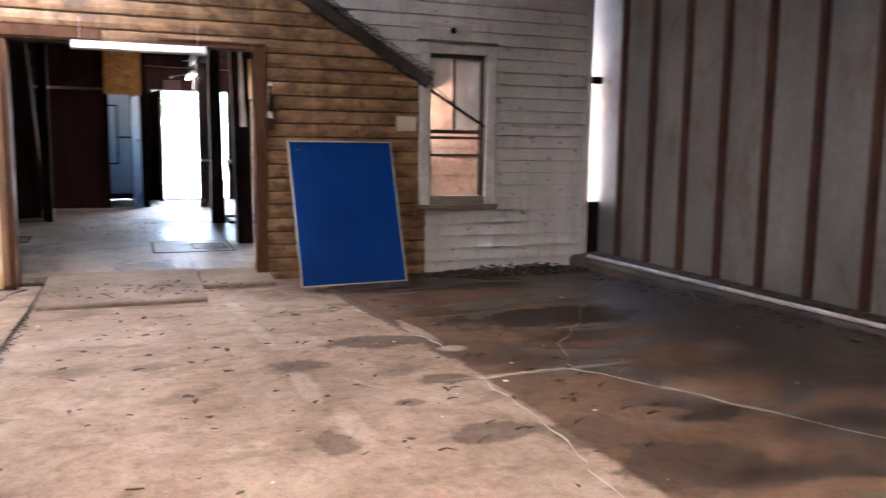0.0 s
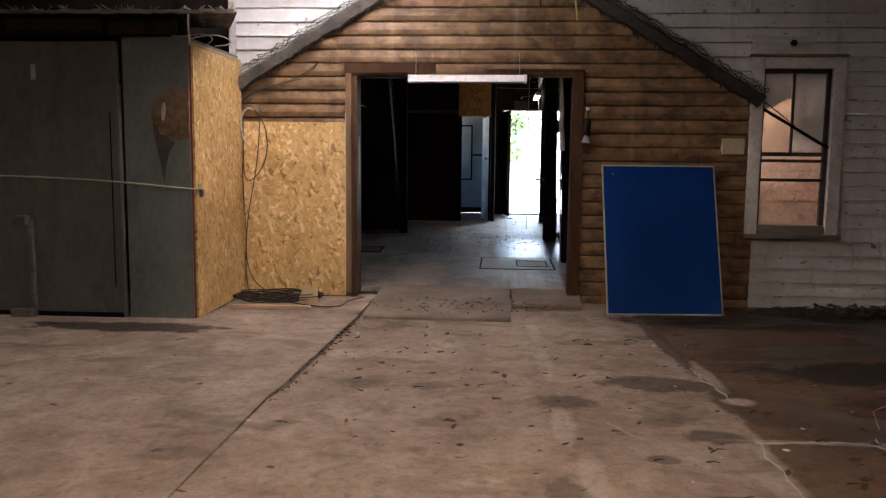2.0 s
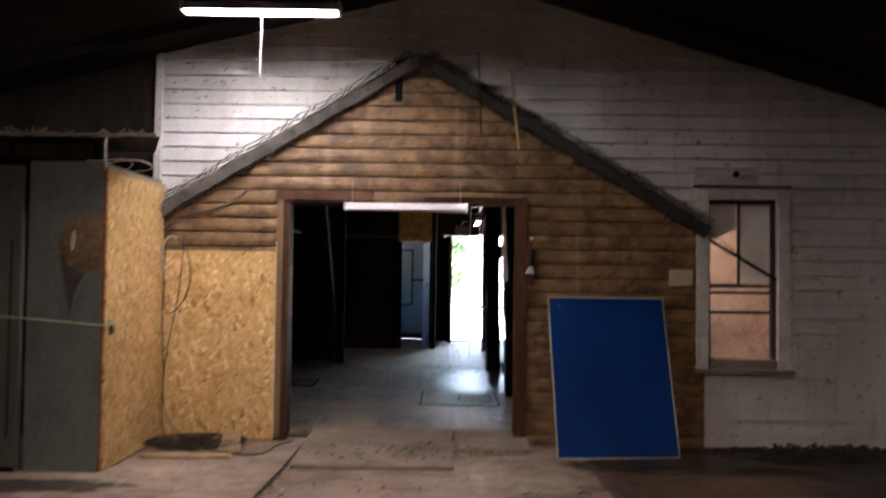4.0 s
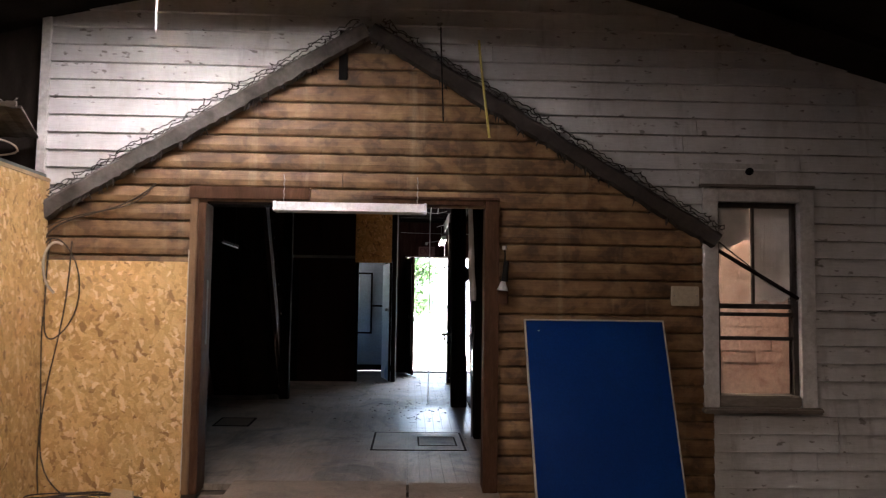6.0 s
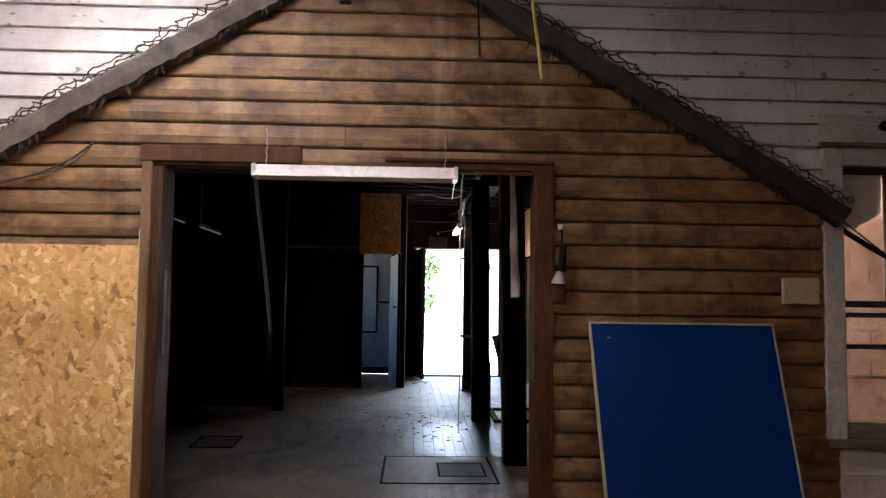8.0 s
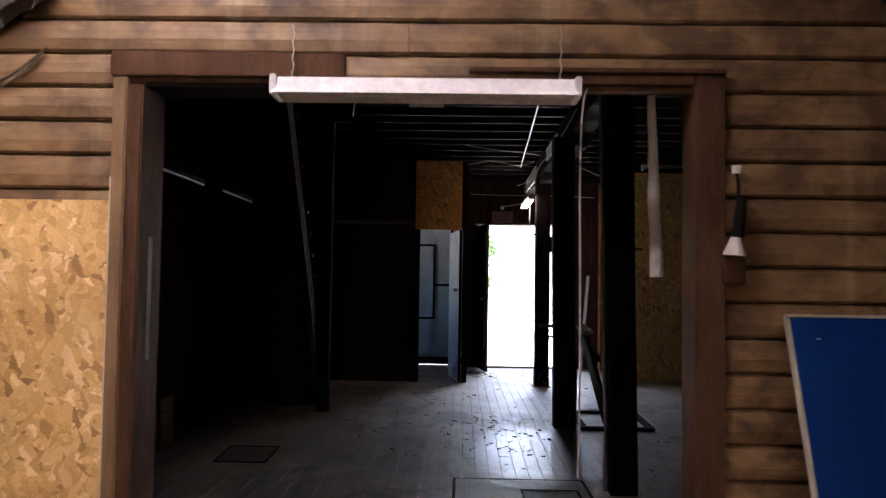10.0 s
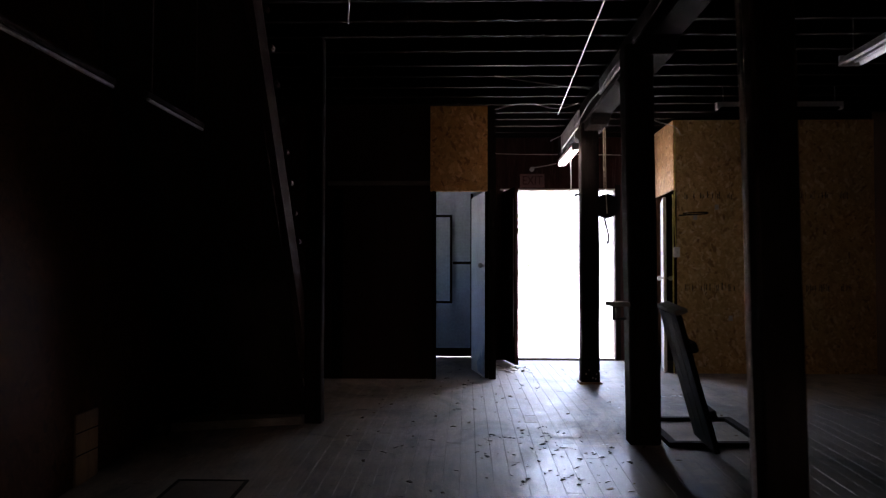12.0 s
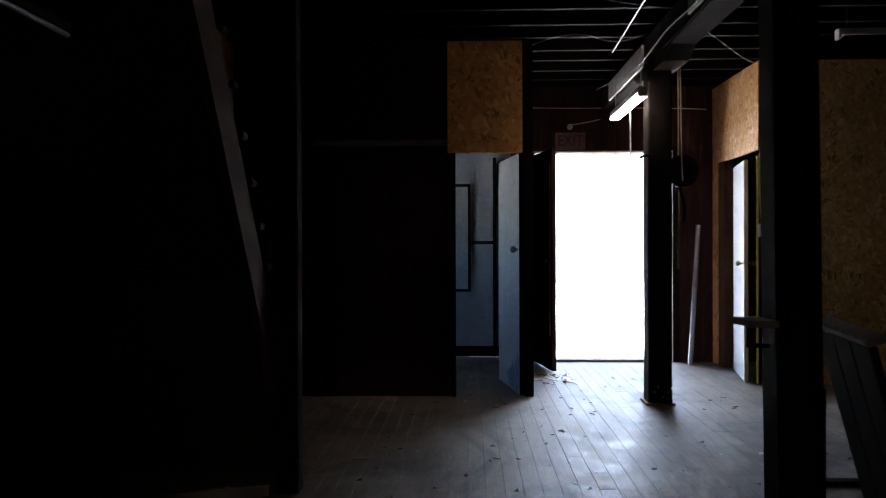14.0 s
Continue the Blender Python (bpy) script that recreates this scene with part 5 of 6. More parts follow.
def timber_post(x, y, w, top, label, base=True, lean=(0, 0)):
    t = thing("timber_post", label, "post", "posts under the beam")
    zb = room_z(y)
    bm = bmesh.new()
    n = 9
    rows = []
    for i in range(n + 1):
        u = i / n
        z = zb + (top - zb) * u
        ww = w / 2 * (1 + 0.03 * noise.noise((z * 2.3, x, y)))
        rows.append([bm.verts.new((x + sx * ww + lean[0] * u + 0.004 * noise.noise((z * 5, sx, y)), y + sy * ww + lean[1] * u, z)) for sx, sy in
                     ((-1, -0.86), (-0.86, -1), (0.86, -1), (1, -0.86), (1, 0.86), (0.86, 1), (-0.86, 1), (-1, 0.86))])
    for a, b in zip(rows, rows[1:]):
        for k in range(8):
            bm.faces.new((a[k], a[(k + 1) % 8], b[(k + 1) % 8], b[k]))
    bm.faces.new(rows[-1])
    bm.faces.new(rows[0][::-1])
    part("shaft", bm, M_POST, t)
    if base:
        boxpart("base_plate", M_RAW, t, x - w * 0.62, x + w * 0.62, y - w * 0.62, y + w * 0.62, zb, zb + 0.022, 0.004, "pale plank under the post")
    return t


post_near = timber_post(1.60, 11.79, 0.19, 2.86, "dark square timber post with a cable down its side", False, (-0.05, 0))
post_mid = timber_post(1.47, 13.93, 0.2, 2.86, "dark square timber post beside a floor hatch", False, (-0.03, 0))
post_far = timber_post(1.543, 16.85, 0.19, 2.86, "dark timber post with white paint spots at its foot", True)
for dx, dz in ((-0.05, 0.1), (0.02, 0.06), (0.06, 0.1), (0.085, 0.13), (-0.02, 0.14), (0.05, 0.05)):
    boxpart("paint_spot", M_PAPER, post_far, 1.543 + dx - 0.006, 1.543 + dx + 0.006, 16.746, 16.753, ZF + dz, ZF + dz + 0.016, 0, "white paint spot")
boxpart("splice_block", M_POST, post_mid, 1.571, 1.581, 13.85, 14.01, room_z(13.9), 0.76, 0.006, "nailed side block")
stair_post = timber_post(-0.945, 14.5, 0.13, 3.1, "slim dark stair post", False)


def beam():
    t = thing("ceiling_beam", "heavy dark timber beam under the joists", "beam")
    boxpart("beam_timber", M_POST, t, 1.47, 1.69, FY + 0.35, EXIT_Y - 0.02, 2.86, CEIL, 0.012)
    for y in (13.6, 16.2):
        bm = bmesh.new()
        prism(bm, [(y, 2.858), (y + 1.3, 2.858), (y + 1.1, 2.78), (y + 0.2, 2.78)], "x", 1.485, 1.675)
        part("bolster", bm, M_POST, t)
    # Pale strips stand in for outside light along the beam.
    boxpart("lit_strip", M_DIRTYWHITE, t, 1.452, 1.47, 17.0, 18.6, 2.87, 3.05, 0.003, "pale strip for outside light on the beam")
    boxpart("lit_strip", M_DIRTYWHITE, t, 1.452, 1.47, 14.6, 15.6, 2.9, 3.04, 0.003, "pale strip for outside light on the beam")


beam()
cable("conduit", [(1.12, 12.2, 3.085), (1.17, 14.0, 3.085), (1.24, 16.0, 3.085), (1.28, 17.4, 3.085)], 0.007, M_GALV, "grey conduit clipped under the joists", "conduit")
cable("beam_cable", [(1.44, 13.0, 2.95), (1.43, 14.0, 2.86), (1.44, 14.6, 2.98), (1.42, 15.3, 2.86), (1.44, 16.1, 2.97), (1.42, 16.8, 2.84), (1.44, 17.6, 2.92), (1.3, 18.4, 2.95)], 0.0045, M_DIRTYWHITE, "slack pale cable along the beam", "cable")
cable("joist_cable", [(0.55, 17.0, 3.06), (0.7, 16.6, 3.03), (0.95, 16.5, 3.06), (1.2, 16.9, 3.0), (1.4, 16.6, 3.04)], 0.0035, M_DIRTYWHITE, "slack pale cable between joists", "cable")
cable("joist_cable", [(1.8, 16.5, 3.05), (2.1, 16.8, 2.98), (2.4, 17.2, 2.9), (2.6, 17.3, 2.95), (2.75, 17.72, 2.9)], 0.0035, M_DIRTYWHITE, "slack pale cable near the strand board", "cable")
cable("post_cable", [(1.43, 11.8, 2.85), (1.445, 11.79, 2.2), (1.47, 11.78, 1.5), (1.46, 11.78, 0.9), (1.49, 11.78, 0.3), (1.485, 11.77, 0.02)], 0.012, M_GALV, "grey cable running down the post", "cable")
cable("post_cable", [(1.69, 16.78, 2.8), (1.695, 16.78, 2.4), (1.69, 16.78, 2.0), (1.7, 16.78, 1.7), (1.69, 16.78, 1.2)], 0.006, M_CREAMCORD, "cream cable down the far post", "cable")
cable("tube_cord", [(1.40, 17.25, 2.65), (1.41, 17.25, 2.45), (1.4, 17.24, 2.25), (1.41, 17.24, 2.05)], 0.006, M_DIRTYWHITE, "white cord hanging from the strip light", "cord")


cable("wall_wire", [(0.6, EXIT_Y - 0.02, 2.9), (1.2, EXIT_Y - 0.03, 2.87), (1.9, EXIT_Y - 0.02, 2.9), (2.6, EXIT_Y - 0.03, 2.86)], 0.004, M_DIRTYWHITE, "thin pale wire tacked along the exit wall", "wire")
cable("wall_wire", [(1.13, EXIT_Y - 0.05, 2.7), (1.3, EXIT_Y - 0.06, 2.72), (1.45, EXIT_Y - 0.04, 2.76)], 0.005, M_DIRTYWHITE, "short pale wire at the junction box", "wire")
cable("post_cable", [(1.7, 16.76, 2.83), (1.715, 16.76, 2.5), (1.7, 16.75, 2.2), (1.72, 16.75, 1.9)], 0.005, M_CREAMCORD, "cream cable down the far post", "cable")
cable("joist_cable", [(0.5, 15.6, 3.08), (0.8, 15.5, 3.0), (1.1, 15.9, 3.06), (1.4, 15.8, 3.0)], 0.0035, M_DIRTYWHITE, "slack pale cable between joists", "cable")
cable("joist_cable", [(-0.35, 12.5, 3.08), (-0.5, 13.2, 3.04), (-0.62, 14.0, 3.07)], 0.006, M_GALV, "grey cable under the joists", "cable")
cable("joist_cable", [(-0.9, 11.5, 3.32), (-0.86, 11.6, 3.1), (-0.72, 12.0, 2.98), (-0.62, 12.5, 2.92), (-0.55, 12.9, 2.98), (-0.5, 13.0, 3.12), (-0.48, 13.05, 3.32)], 0.005, M_DIRTYWHITE, "slack pale cable near the stairs", "cable")


def cloth():
    bm = bmesh.new()
    rows = []
    for i in range(15):
        u = i / 14
        z = 2.29 - 0.82 * u
        w = 0.017 + 0.012 * u
        cx = 1.285 + 0.025 * u + 0.008 * noise.noise((u * 4, 1, 1))
        rows.append([bm.verts.new((cx + w * math.cos(a) * (1 + 0.25 * noise.noise((u * 6, a, 2))), FY + 0.33 + 0.6 * w * math.sin(a), z)) for a in [k * math.pi / 5 for k in range(10)]])
    for a, b in zip(rows, rows[1:]):
        for k in range(10):
            bm.faces.new((a[k], a[(k + 1) % 10], b[(k + 1) % 10], b[k]))
    bm.faces.new(rows[0])
    bm.faces.new(rows[-1][::-1])
    r = tagged(part("hanging_rag", bm, M_CLOTH), "grimy white rag hanging inside the doorway", "rag")
    boxpart("nail", M_BLACK, r, 1.28, 1.29, FY + 0.19, FY + 0.35, 2.27, 2.28, 0)


cloth()


# stairs on the left
def stairs():
    s = thing("staircase", "steep dark wooden stairs rising beside a darkened wall", "stairs")
    run, rise, n = 0.145, 0.2, 15
    y0, z0 = 15.0, ZF
    for x in (-1.99, -1.056):
        bm = bmesh.new()
        L0, L1 = (y0 + 0.12, z0), (y0 - run * n + 0.1, z0 + rise * n)
        prism(bm, [(L0[0], L0[1]), (L1[0], L1[1]), (L1[0] - 0.26, L1[1]), (L0[0] - 0.26, L0[1])], "x", x, x + 0.045)
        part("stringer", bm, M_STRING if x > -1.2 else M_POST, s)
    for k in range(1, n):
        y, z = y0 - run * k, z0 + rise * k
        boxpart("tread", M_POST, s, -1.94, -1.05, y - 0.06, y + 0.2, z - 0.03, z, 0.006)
        # Tread ends take a paler colour for the light they catch.
        if abs(y + 0.16 - 14.5) > 0.12:
            boxpart("nosing", M_STRING, s, -1.0105, -0.985, y + 0.12, y + 0.2, z - 0.032, z + 0.002, 0.006, "tread end, paler for the light it catches")
        boxpart("riser", M_MAROON, s, -1.94, -1.102, y - 0.05, y - 0.035, z + 0.001, z + rise - 0.031, 0)
    bm = bmesh.new()
    prism(bm, [(y0 - 0.16, z0), (y0 - run * n - 0.16, z0 + rise * n), (y0 - run * n - 0.18, z0 + rise * n), (y0 - 0.18, z0)], "x", -1.99, -1.06)
    part("soffit", bm, M_DECK, s, "black boarded underside")
    bm = bmesh.new()
    slab(bm, [(-2.0, 14.02), (-2.0, 14.07), (-1.04, 14.43), (-1.02, 14.38)], ZF, ZF + 0.06)
    part("kick_plank", bm, M_SILL, s, "worn plank at the stair foot")
    boxpart("peg", M_POST, s, -1.9, -1.87, 13.93, 13.96, ZF, ZF + 0.2)


stairs()
hp = part("wall_patch", (lambda b: (box(b, -2.0, -1.985, 12.79, 13.07, 0.03, 0.44, 0.003), b)[1])(bmesh.new()), M_RAW)
tagged(hp, "pale timber patch low on the darkened wall", "patch")
for zz in (0.2, 0.33):
    boxpart("batten_line", M_POST, hp, -1.986, -1.983, 12.79, 13.07, zz, zz + 0.006, 0)
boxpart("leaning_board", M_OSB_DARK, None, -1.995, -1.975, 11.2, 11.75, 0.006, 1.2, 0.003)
tagged(bpy.data.objects["leaning_board"], "grey sheet of board against the darkened wall", "board")


# partition with the white room
def partition():
    w = thing("wall_partition", "dark brown panelled partition with a strand board header", "wall", kind="structure")
    boxpart("panel", M_DARKPANEL, w, -2.0, -0.12, PART_Y, PART_Y + 0.1, ZF, 3.3, 0)
    boxpart("panel_rail", M_SILL, w, -1.3, -0.16, PART_Y - 0.02, PART_Y - 0.001, 2.24, 2.29, 0.003, "pale rail along the panels")
    boxpart("panel_stile", M_POST, w, -1.25, -1.13, PART_Y - 0.014, PART_Y - 0.001, ZF, 2.2, 0.003)
    boxpart("header_sheet", M_OSB_OLD, w, -0.165, 0.468, PART_Y - 0.03, PART_Y + 0.06, 2.175, 3.12, 0.003, "aged strand board sheet")
    boxpart("jamb", M_POST, w, -0.14, -0.1, PART_Y - 0.025, PART_Y + 0.1, ZF, 2.2, 0.003)
    boxpart("header_fill", M_DECK, w, -0.12, 0.53, PART_Y + 0.061, PART_Y + 0.1, 2.2, 3.3, 0)
    boxpart("side_wall", M_POST, w, 0.5, 0.56, PART_Y + 0.1, EXIT_Y + 1.2, ZF, 3.3, 0)
    boxpart("corner_post", M_POST, w, 0.485, 0.56, PART_Y - 0.01, PART_Y + 0.1, ZF, 3.3, 0.004)
    r = thing("wall_white_room", "pale blue-white wall of a small side room", "wall", kind="structure")
    boxpart("back_wall", M_ROOMWALL, r, -2.0, 0.5, 19.6, 19.7, ZF, 3.3, 0)
    boxpart("baseboard", M_POST, r, -2.0, 0.5, 19.58, 19.599, ZF, ZF + 0.12, 0.003)
    boxpart("window_trim", M_POST, r, -0.42, -0.39, 19.57, 19.599, 0.85, 2.1, 0.003)
    boxpart("window_trim", M_POST, r, 0.0, 0.035, 19.57, 19.599, 0.85, 2.1, 0.003)
    boxpart("window_trim", M_POST, r, -0.39, 0.0, 19.57, 19.599, 2.065, 2.1, 0.003)
    boxpart("window_trim", M_POST, r, -0.39, 0.0, 19.57, 19.599, 0.85, 0.885, 0.003)
    boxpart("shelf_rail", M_POST, r, 0.04, 0.32, 19.57, 19.599, 1.4, 1.44, 0.003)
    boxpart("upright_trim", M_POST, r, 0.29, 0.33, 19.56, 19.599, ZF, 2.4, 0.003)
    d = thing("door_white", "white painted door standing ajar with a blue smear at its foot", "door")
    ang = math.atan2(0.86, -0.15)
    m = Matrix.Translation((0.475, PART_Y + 0.02, ZF + 0.01)) @ Matrix.Rotation(ang, 4, "Z")
    boxpart("leaf", M_DOORWHITE, d, 0, 0.84, -0.002, 0.036, 0, 2.06, 0.003, "", m)
    boxpart("dark_edge", M_POST, d, -0.006, -0.001, -0.002, 0.036, 0, 2.06, 0, "dark leading edge", m)
    bm = bmesh.new()
    rng = random.Random(8)
    prism(bm, [(0.02 + 0.46 * k / 11, 0.33 - 0.2 * k / 11 + rng.uniform(-0.05, 0.05)) for k in range(12)] + [(0.42, 0.03), (0.02, 0.015)], "y", 0.0362, 0.0375)
    bmesh.ops.transform(bm, matrix=m, verts=bm.verts)
    part("smear", bm, M_BLUESMEAR, d, "smeared blue paint")
    for s in (-0.05, 0.075):
        bm = bmesh.new()
        cyl(bm, (0.06, 0.017, 1.24), (0.06, s, 1.24), 0.01, sides=10)
        bmesh.ops.create_uvsphere(bm, u_segments=12, v_segments=8, radius=0.03, matrix=Matrix.Translation((0.06, s, 1.24)))
        bmesh.ops.transform(bm, matrix=m, verts=bm.verts)
        part("knob", bm, M_CHROME, d)


partition()


# exit wall, door and sign
EX_L, EX_R, EX_T = 0.74, 2.24, 2.4


def exit_wall():
    bm = bmesh.new()
    for a in ((0.56, EX_L, -0.2, 3.4), (EX_R, 5.2, -0.2, 3.4), (EX_L, EX_R, EX_T, 3.4)):
        box(bm, a[0], a[1], EXIT_Y, EXIT_Y + 0.16, a[2], a[3])
    structure("wall_exit", "maroon boarded wall round a bright exit", bm, M_MAROON, "wall")
    f = thing("exit_frame", "dark wooden frame of the bright exit", "door frame", kind="structure")
    boxpart("jamb", M_POST, f, EX_R, EX_R + 0.07, EXIT_Y - 0.02, EXIT_Y - 0.001, ZF, EX_T + 0.07, 0.004)
    boxpart("head", M_DIRTYWHITE, f, EX_L - 0.05, EX_R - 0.001, EXIT_Y - 0.02, EXIT_Y - 0.001, EX_T, EX_T + 0.02, 0.003)
    boxpart("threshold", M_SILL, f, EX_L, EX_R, EXIT_Y - 0.03, EXIT_Y + 0.2, ZF - 0.02, ZF + 0.025, 0.008)
    d = thing("door_exit", "maroon wooden door standing open against the wall", "door")
    ang = math.atan2(0.79, -0.136)
    m = Matrix.Translation((0.886, 18.36, ZF + 0.02)) @ Matrix.Rotation(ang, 4, "Z")
    boxpart("leaf", M_MAROON, d, 0, 0.8, -0.0, 0.045, 0, 2.24, 0.004, "", m)
    for a in ((0.09, 0.71, 1.25, 2.1), (0.09, 0.71, 0.2, 1.1)):
        boxpart("panel", M_MAROON, d, a[0], a[1], 0.045, 0.052, a[2], a[3], 0.003, "", m)
    boxpart("weather_strip", M_PAPER, d, 0.05, 0.065, 0.0455, 0.054, 0.35, 2.1, 0.002, "torn pale weather strip", m)
    bm = bmesh.new()
    bmesh.ops.create_uvsphere(bm, u_segments=12, v_segments=8, radius=0.028, matrix=m @ Matrix.Translation((0.07, 0.08, 1.1)))
    part("knob", bm, M_CHROME, d)


exit_wall()


def exit_sign():
    t = thing("exit_sign", "EXIT sign in backlit-dark colour above the bright doorway", "sign")
    boxpart("board", M_SIGN, t, 0.96, 1.29, EXIT_Y - 0.03, EXIT_Y - 0.01, 2.435, 2.62, 0.003)
    cu = bpy.data.curves.new("letters", "FONT")
    cu.body, cu.size, cu.extrude, cu.align_x, cu.align_y = "EXIT", 0.17, 0.002, "CENTER", "CENTER"
    tmp = bpy.data.objects.new("tmp", cu)
    me = bpy.data.meshes.new_from_object(tmp)
    bpy.data.objects.remove(tmp)
    me.materials.clear()
    me.materials.append(M_SIGNRED)
    me.transform(Matrix.Translation((1.125, EXIT_Y - 0.033, 2.525)) @ Matrix.Rotation(radians(90), 4, "X") @ Matrix.Diagonal((0.8, 1, 1, 1)))
    ob = new("letters", me)
    ob.parent = t
    ob["label"] = "dark red letters EXIT"
    bm = bmesh.new()
    cyl(bm, (1.12, EXIT_Y - 0.02, 2.68), (1.12, EXIT_Y - 0.07, 2.68), 0.03)
    tagged(part("junction_box", bm, M_DIRTYWHITE), "round junction box above the sign", "junction box")


exit_sign()


# strand board room on the right
def osb_room():
    w = thing("wall_strand_board", "yellow strand board wall with stamped marks", "wall", kind="structure")
    for x0, x1 in ((2.71, 3.925), (3.93, 5.0)):
        boxpart("sheet", M_OSB_X, w, x0, x1, RIGHT_Y, RIGHT_Y + 0.02, ZF, 3.08, 0.002)
    boxpart("sheet_back", M_RAW, w, 2.8, 5.0, RIGHT_Y + 0.021, RIGHT_Y + 0.1, ZF, 3.08, 0)
    rng = random.Random(3)
    for z in (1.06, 2.14):
        for x0 in (2.8, 2.98, 3.12, 3.26, 3.5, 4.05, 4.2, 4.35, 4.6):
            for k in range(6):
                if rng.random() < 0.75:
                    x = x0 + k * 0.02
                    boxpart("stamp_mark", M_INK, w, x, x + rng.uniform(0.004, 0.015), RIGHT_Y - 0.0022, RIGHT_Y - 0.0005, z + rng.uniform(0, 0.02), z + rng.uniform(0.06, 0.1), 0)
    for x, z in ((3.15, 2.02), (3.3, 0.72), (2.9, 1.9)):
        boxpart("paper_tag", M_PAPER, w, x, x + 0.045, RIGHT_Y - 0.004, RIGHT_Y - 0.001, z, z + 0.06, 0, "small white tag")
    s = thing("wall_side_partition", "washed-out strand board partition with a doorway", "wall", kind="structure")
    x0, x1 = 2.69, 2.71
    boxpart("header_sheet", M_OSB_PALE, s, x0 - 0.02, x1, RIGHT_Y, EXIT_Y - 0.01, 2.26, 3.08, 0.002)
    boxpart("narrow_sheet", M_OSB_PALE, s, x0 - 0.02, x1, 18.95, EXIT_Y - 0.01, ZF, 2.259, 0.002)
    boxpart("stud", M_BROWN, s, x0 - 0.015, x1 + 0.05, 18.75, 18.949, ZF, 2.259, 0.004)
    boxpart("corner_stud", M_YELLOWCORD, s, x0 - 0.03, x0 - 0.021, RIGHT_Y - 0.01, RIGHT_Y + 0.03, ZF, 2.2, 0.002, "yellow-painted edge")
    boxpart("room_back", M_DECK, s, 4.0, 4.1, RIGHT_Y + 0.1, EXIT_Y, ZF, 3.2, 0)
    d = thing("door_side", "white door standing open on the side partition", "door")
    m = Matrix.Translation((2.6, 17.82, ZF + 0.01)) @ Matrix.Rotation(math.atan2(0.8, 0.16), 4, "Z")
    boxpart("leaf", M_DOORWHITE, d, 0, 0.8, 0, 0.036, 0, 2.06, 0.003, "", m)
    boxpart("edge", M_TAN, d, -0.008, -0.001, 0, 0.036, 0, 2.06, 0, "yellowed edge", m)
    for q in (-0.05, 0.08):
        bm = bmesh.new()
        cyl(bm, (0.06, 0.018, 1.1), (0.06, q, 1.1), 0.01, sides=10)
        bmesh.ops.create_uvsphere(bm, u_segments=12, v_segments=8, radius=0.028, matrix=Matrix.Translation((0.06, q, 1.1)))
        bmesh.ops.transform(bm, matrix=m, verts=bm.verts)
        part("knob", bm, M_CHROME, d)


osb_room()
cable("wire_hook", [(2.73, RIGHT_Y - 0.01, 1.95), (2.75, RIGHT_Y - 0.12, 1.95), (3.0, RIGHT_Y - 0.13, 1.96), (3.05, RIGHT_Y - 0.12, 1.97), (3.02, RIGHT_Y - 0.11, 1.99), (2.75, RIGHT_Y - 0.1, 1.97)], 0.008, M_BLACK, "bent black wire hook on strand board", "hook")
cable("wall_cable", [(2.68, RIGHT_Y - 0.03, 3.05), (2.69, RIGHT_Y - 0.03, 2.5), (2.66, RIGHT_Y - 0.04, 2.1), (2.68, RIGHT_Y - 0.03, 1.75), (2.69, RIGHT_Y - 0.03, 1.55)], 0.008, M_YELLOWCORD, "yellow cable down the strand board corner", "cable")
sb = thing("switch_box", "white switch box on a strand board corner", "switch")
boxpart("box", M_WHITEPAINT, sb, 2.66, 2.73, RIGHT_Y - 0.05, RIGHT_Y - 0.001, 1.46, 1.58, 0.006)
boxpart("toggle", M_DIRTYWHITE, sb, 2.69, 2.7, RIGHT_Y - 0.065, RIGHT_Y - 0.051, 1.5, 1.53, 0.002)


def hatch_lid():
    """The lifted lid of the floor hatch, stood on edge beside the opening and leaning on the post."""
    t = thing("hatch_lid", "dark plank hatch lid with cleats leaning against a post", "hatch lid")
    foot, length = Vector((1.872, 13.54, room_z(13.6) + 0.02)), 0.49
    lean = Vector((-0.245, 0.0, 0.9)).normalized()
    along = Vector((0.0, 1.0, 0.07)).normalized()
    m = Matrix.Translation(foot) @ Matrix((lean.cross(along), along, lean)).transposed().to_4x4()
    for k in range(3):
        boxpart("board", M_POST, t, -0.018, 0.018, 0.165 * k, 0.165 * k + 0.162, 0.0, 0.93, 0.005, "", m)
    for z in (0.24, 0.7):
        boxpart("cleat", M_POST, t, -0.062, -0.019, 0.0, length, z - 0.035, z + 0.035, 0.006, "", m)
    boxpart("top_cap", M_SILL, t, -0.062, 0.024, -0.006, length + 0.006, 0.931, 0.962, 0.006, "worn lighter rail", m)


hatch_lid()


def hatch(name, x0, x1, y0, y1, label, w=0.03, mat=None, rim=0.008, lid=None):
    t = thing(name, label, "hatch")
    z = room_z((y0 + y1) / 2) + 0.001
    c = Vector(((x0 + x1) / 2, (y0 + y1) / 2, z))
    fall = math.atan2(room_z(y1) - room_z(y0), y1 - y0)
    m = Matrix.Translation(c) @ Matrix.Rotation(fall, 4, "X") @ Matrix.Translation(-c)
    for a in ((x0, x1, y0, y0 + w), (x0, x1, y1 - w, y1), (x0, x0 + w, y0 + w, y1 - w), (x1 - w, x1, y0 + w, y1 - w)):
        boxpart("rim", mat or M_POST, t, *a, z - 0.03, z + rim, 0.001, "", m)
    boxpart("lid", lid or M_DARKGAP, t, x0 + w, x1 - w, y0 + w, y1 - w, z - 0.03, z + 0.004, 0, "", m)


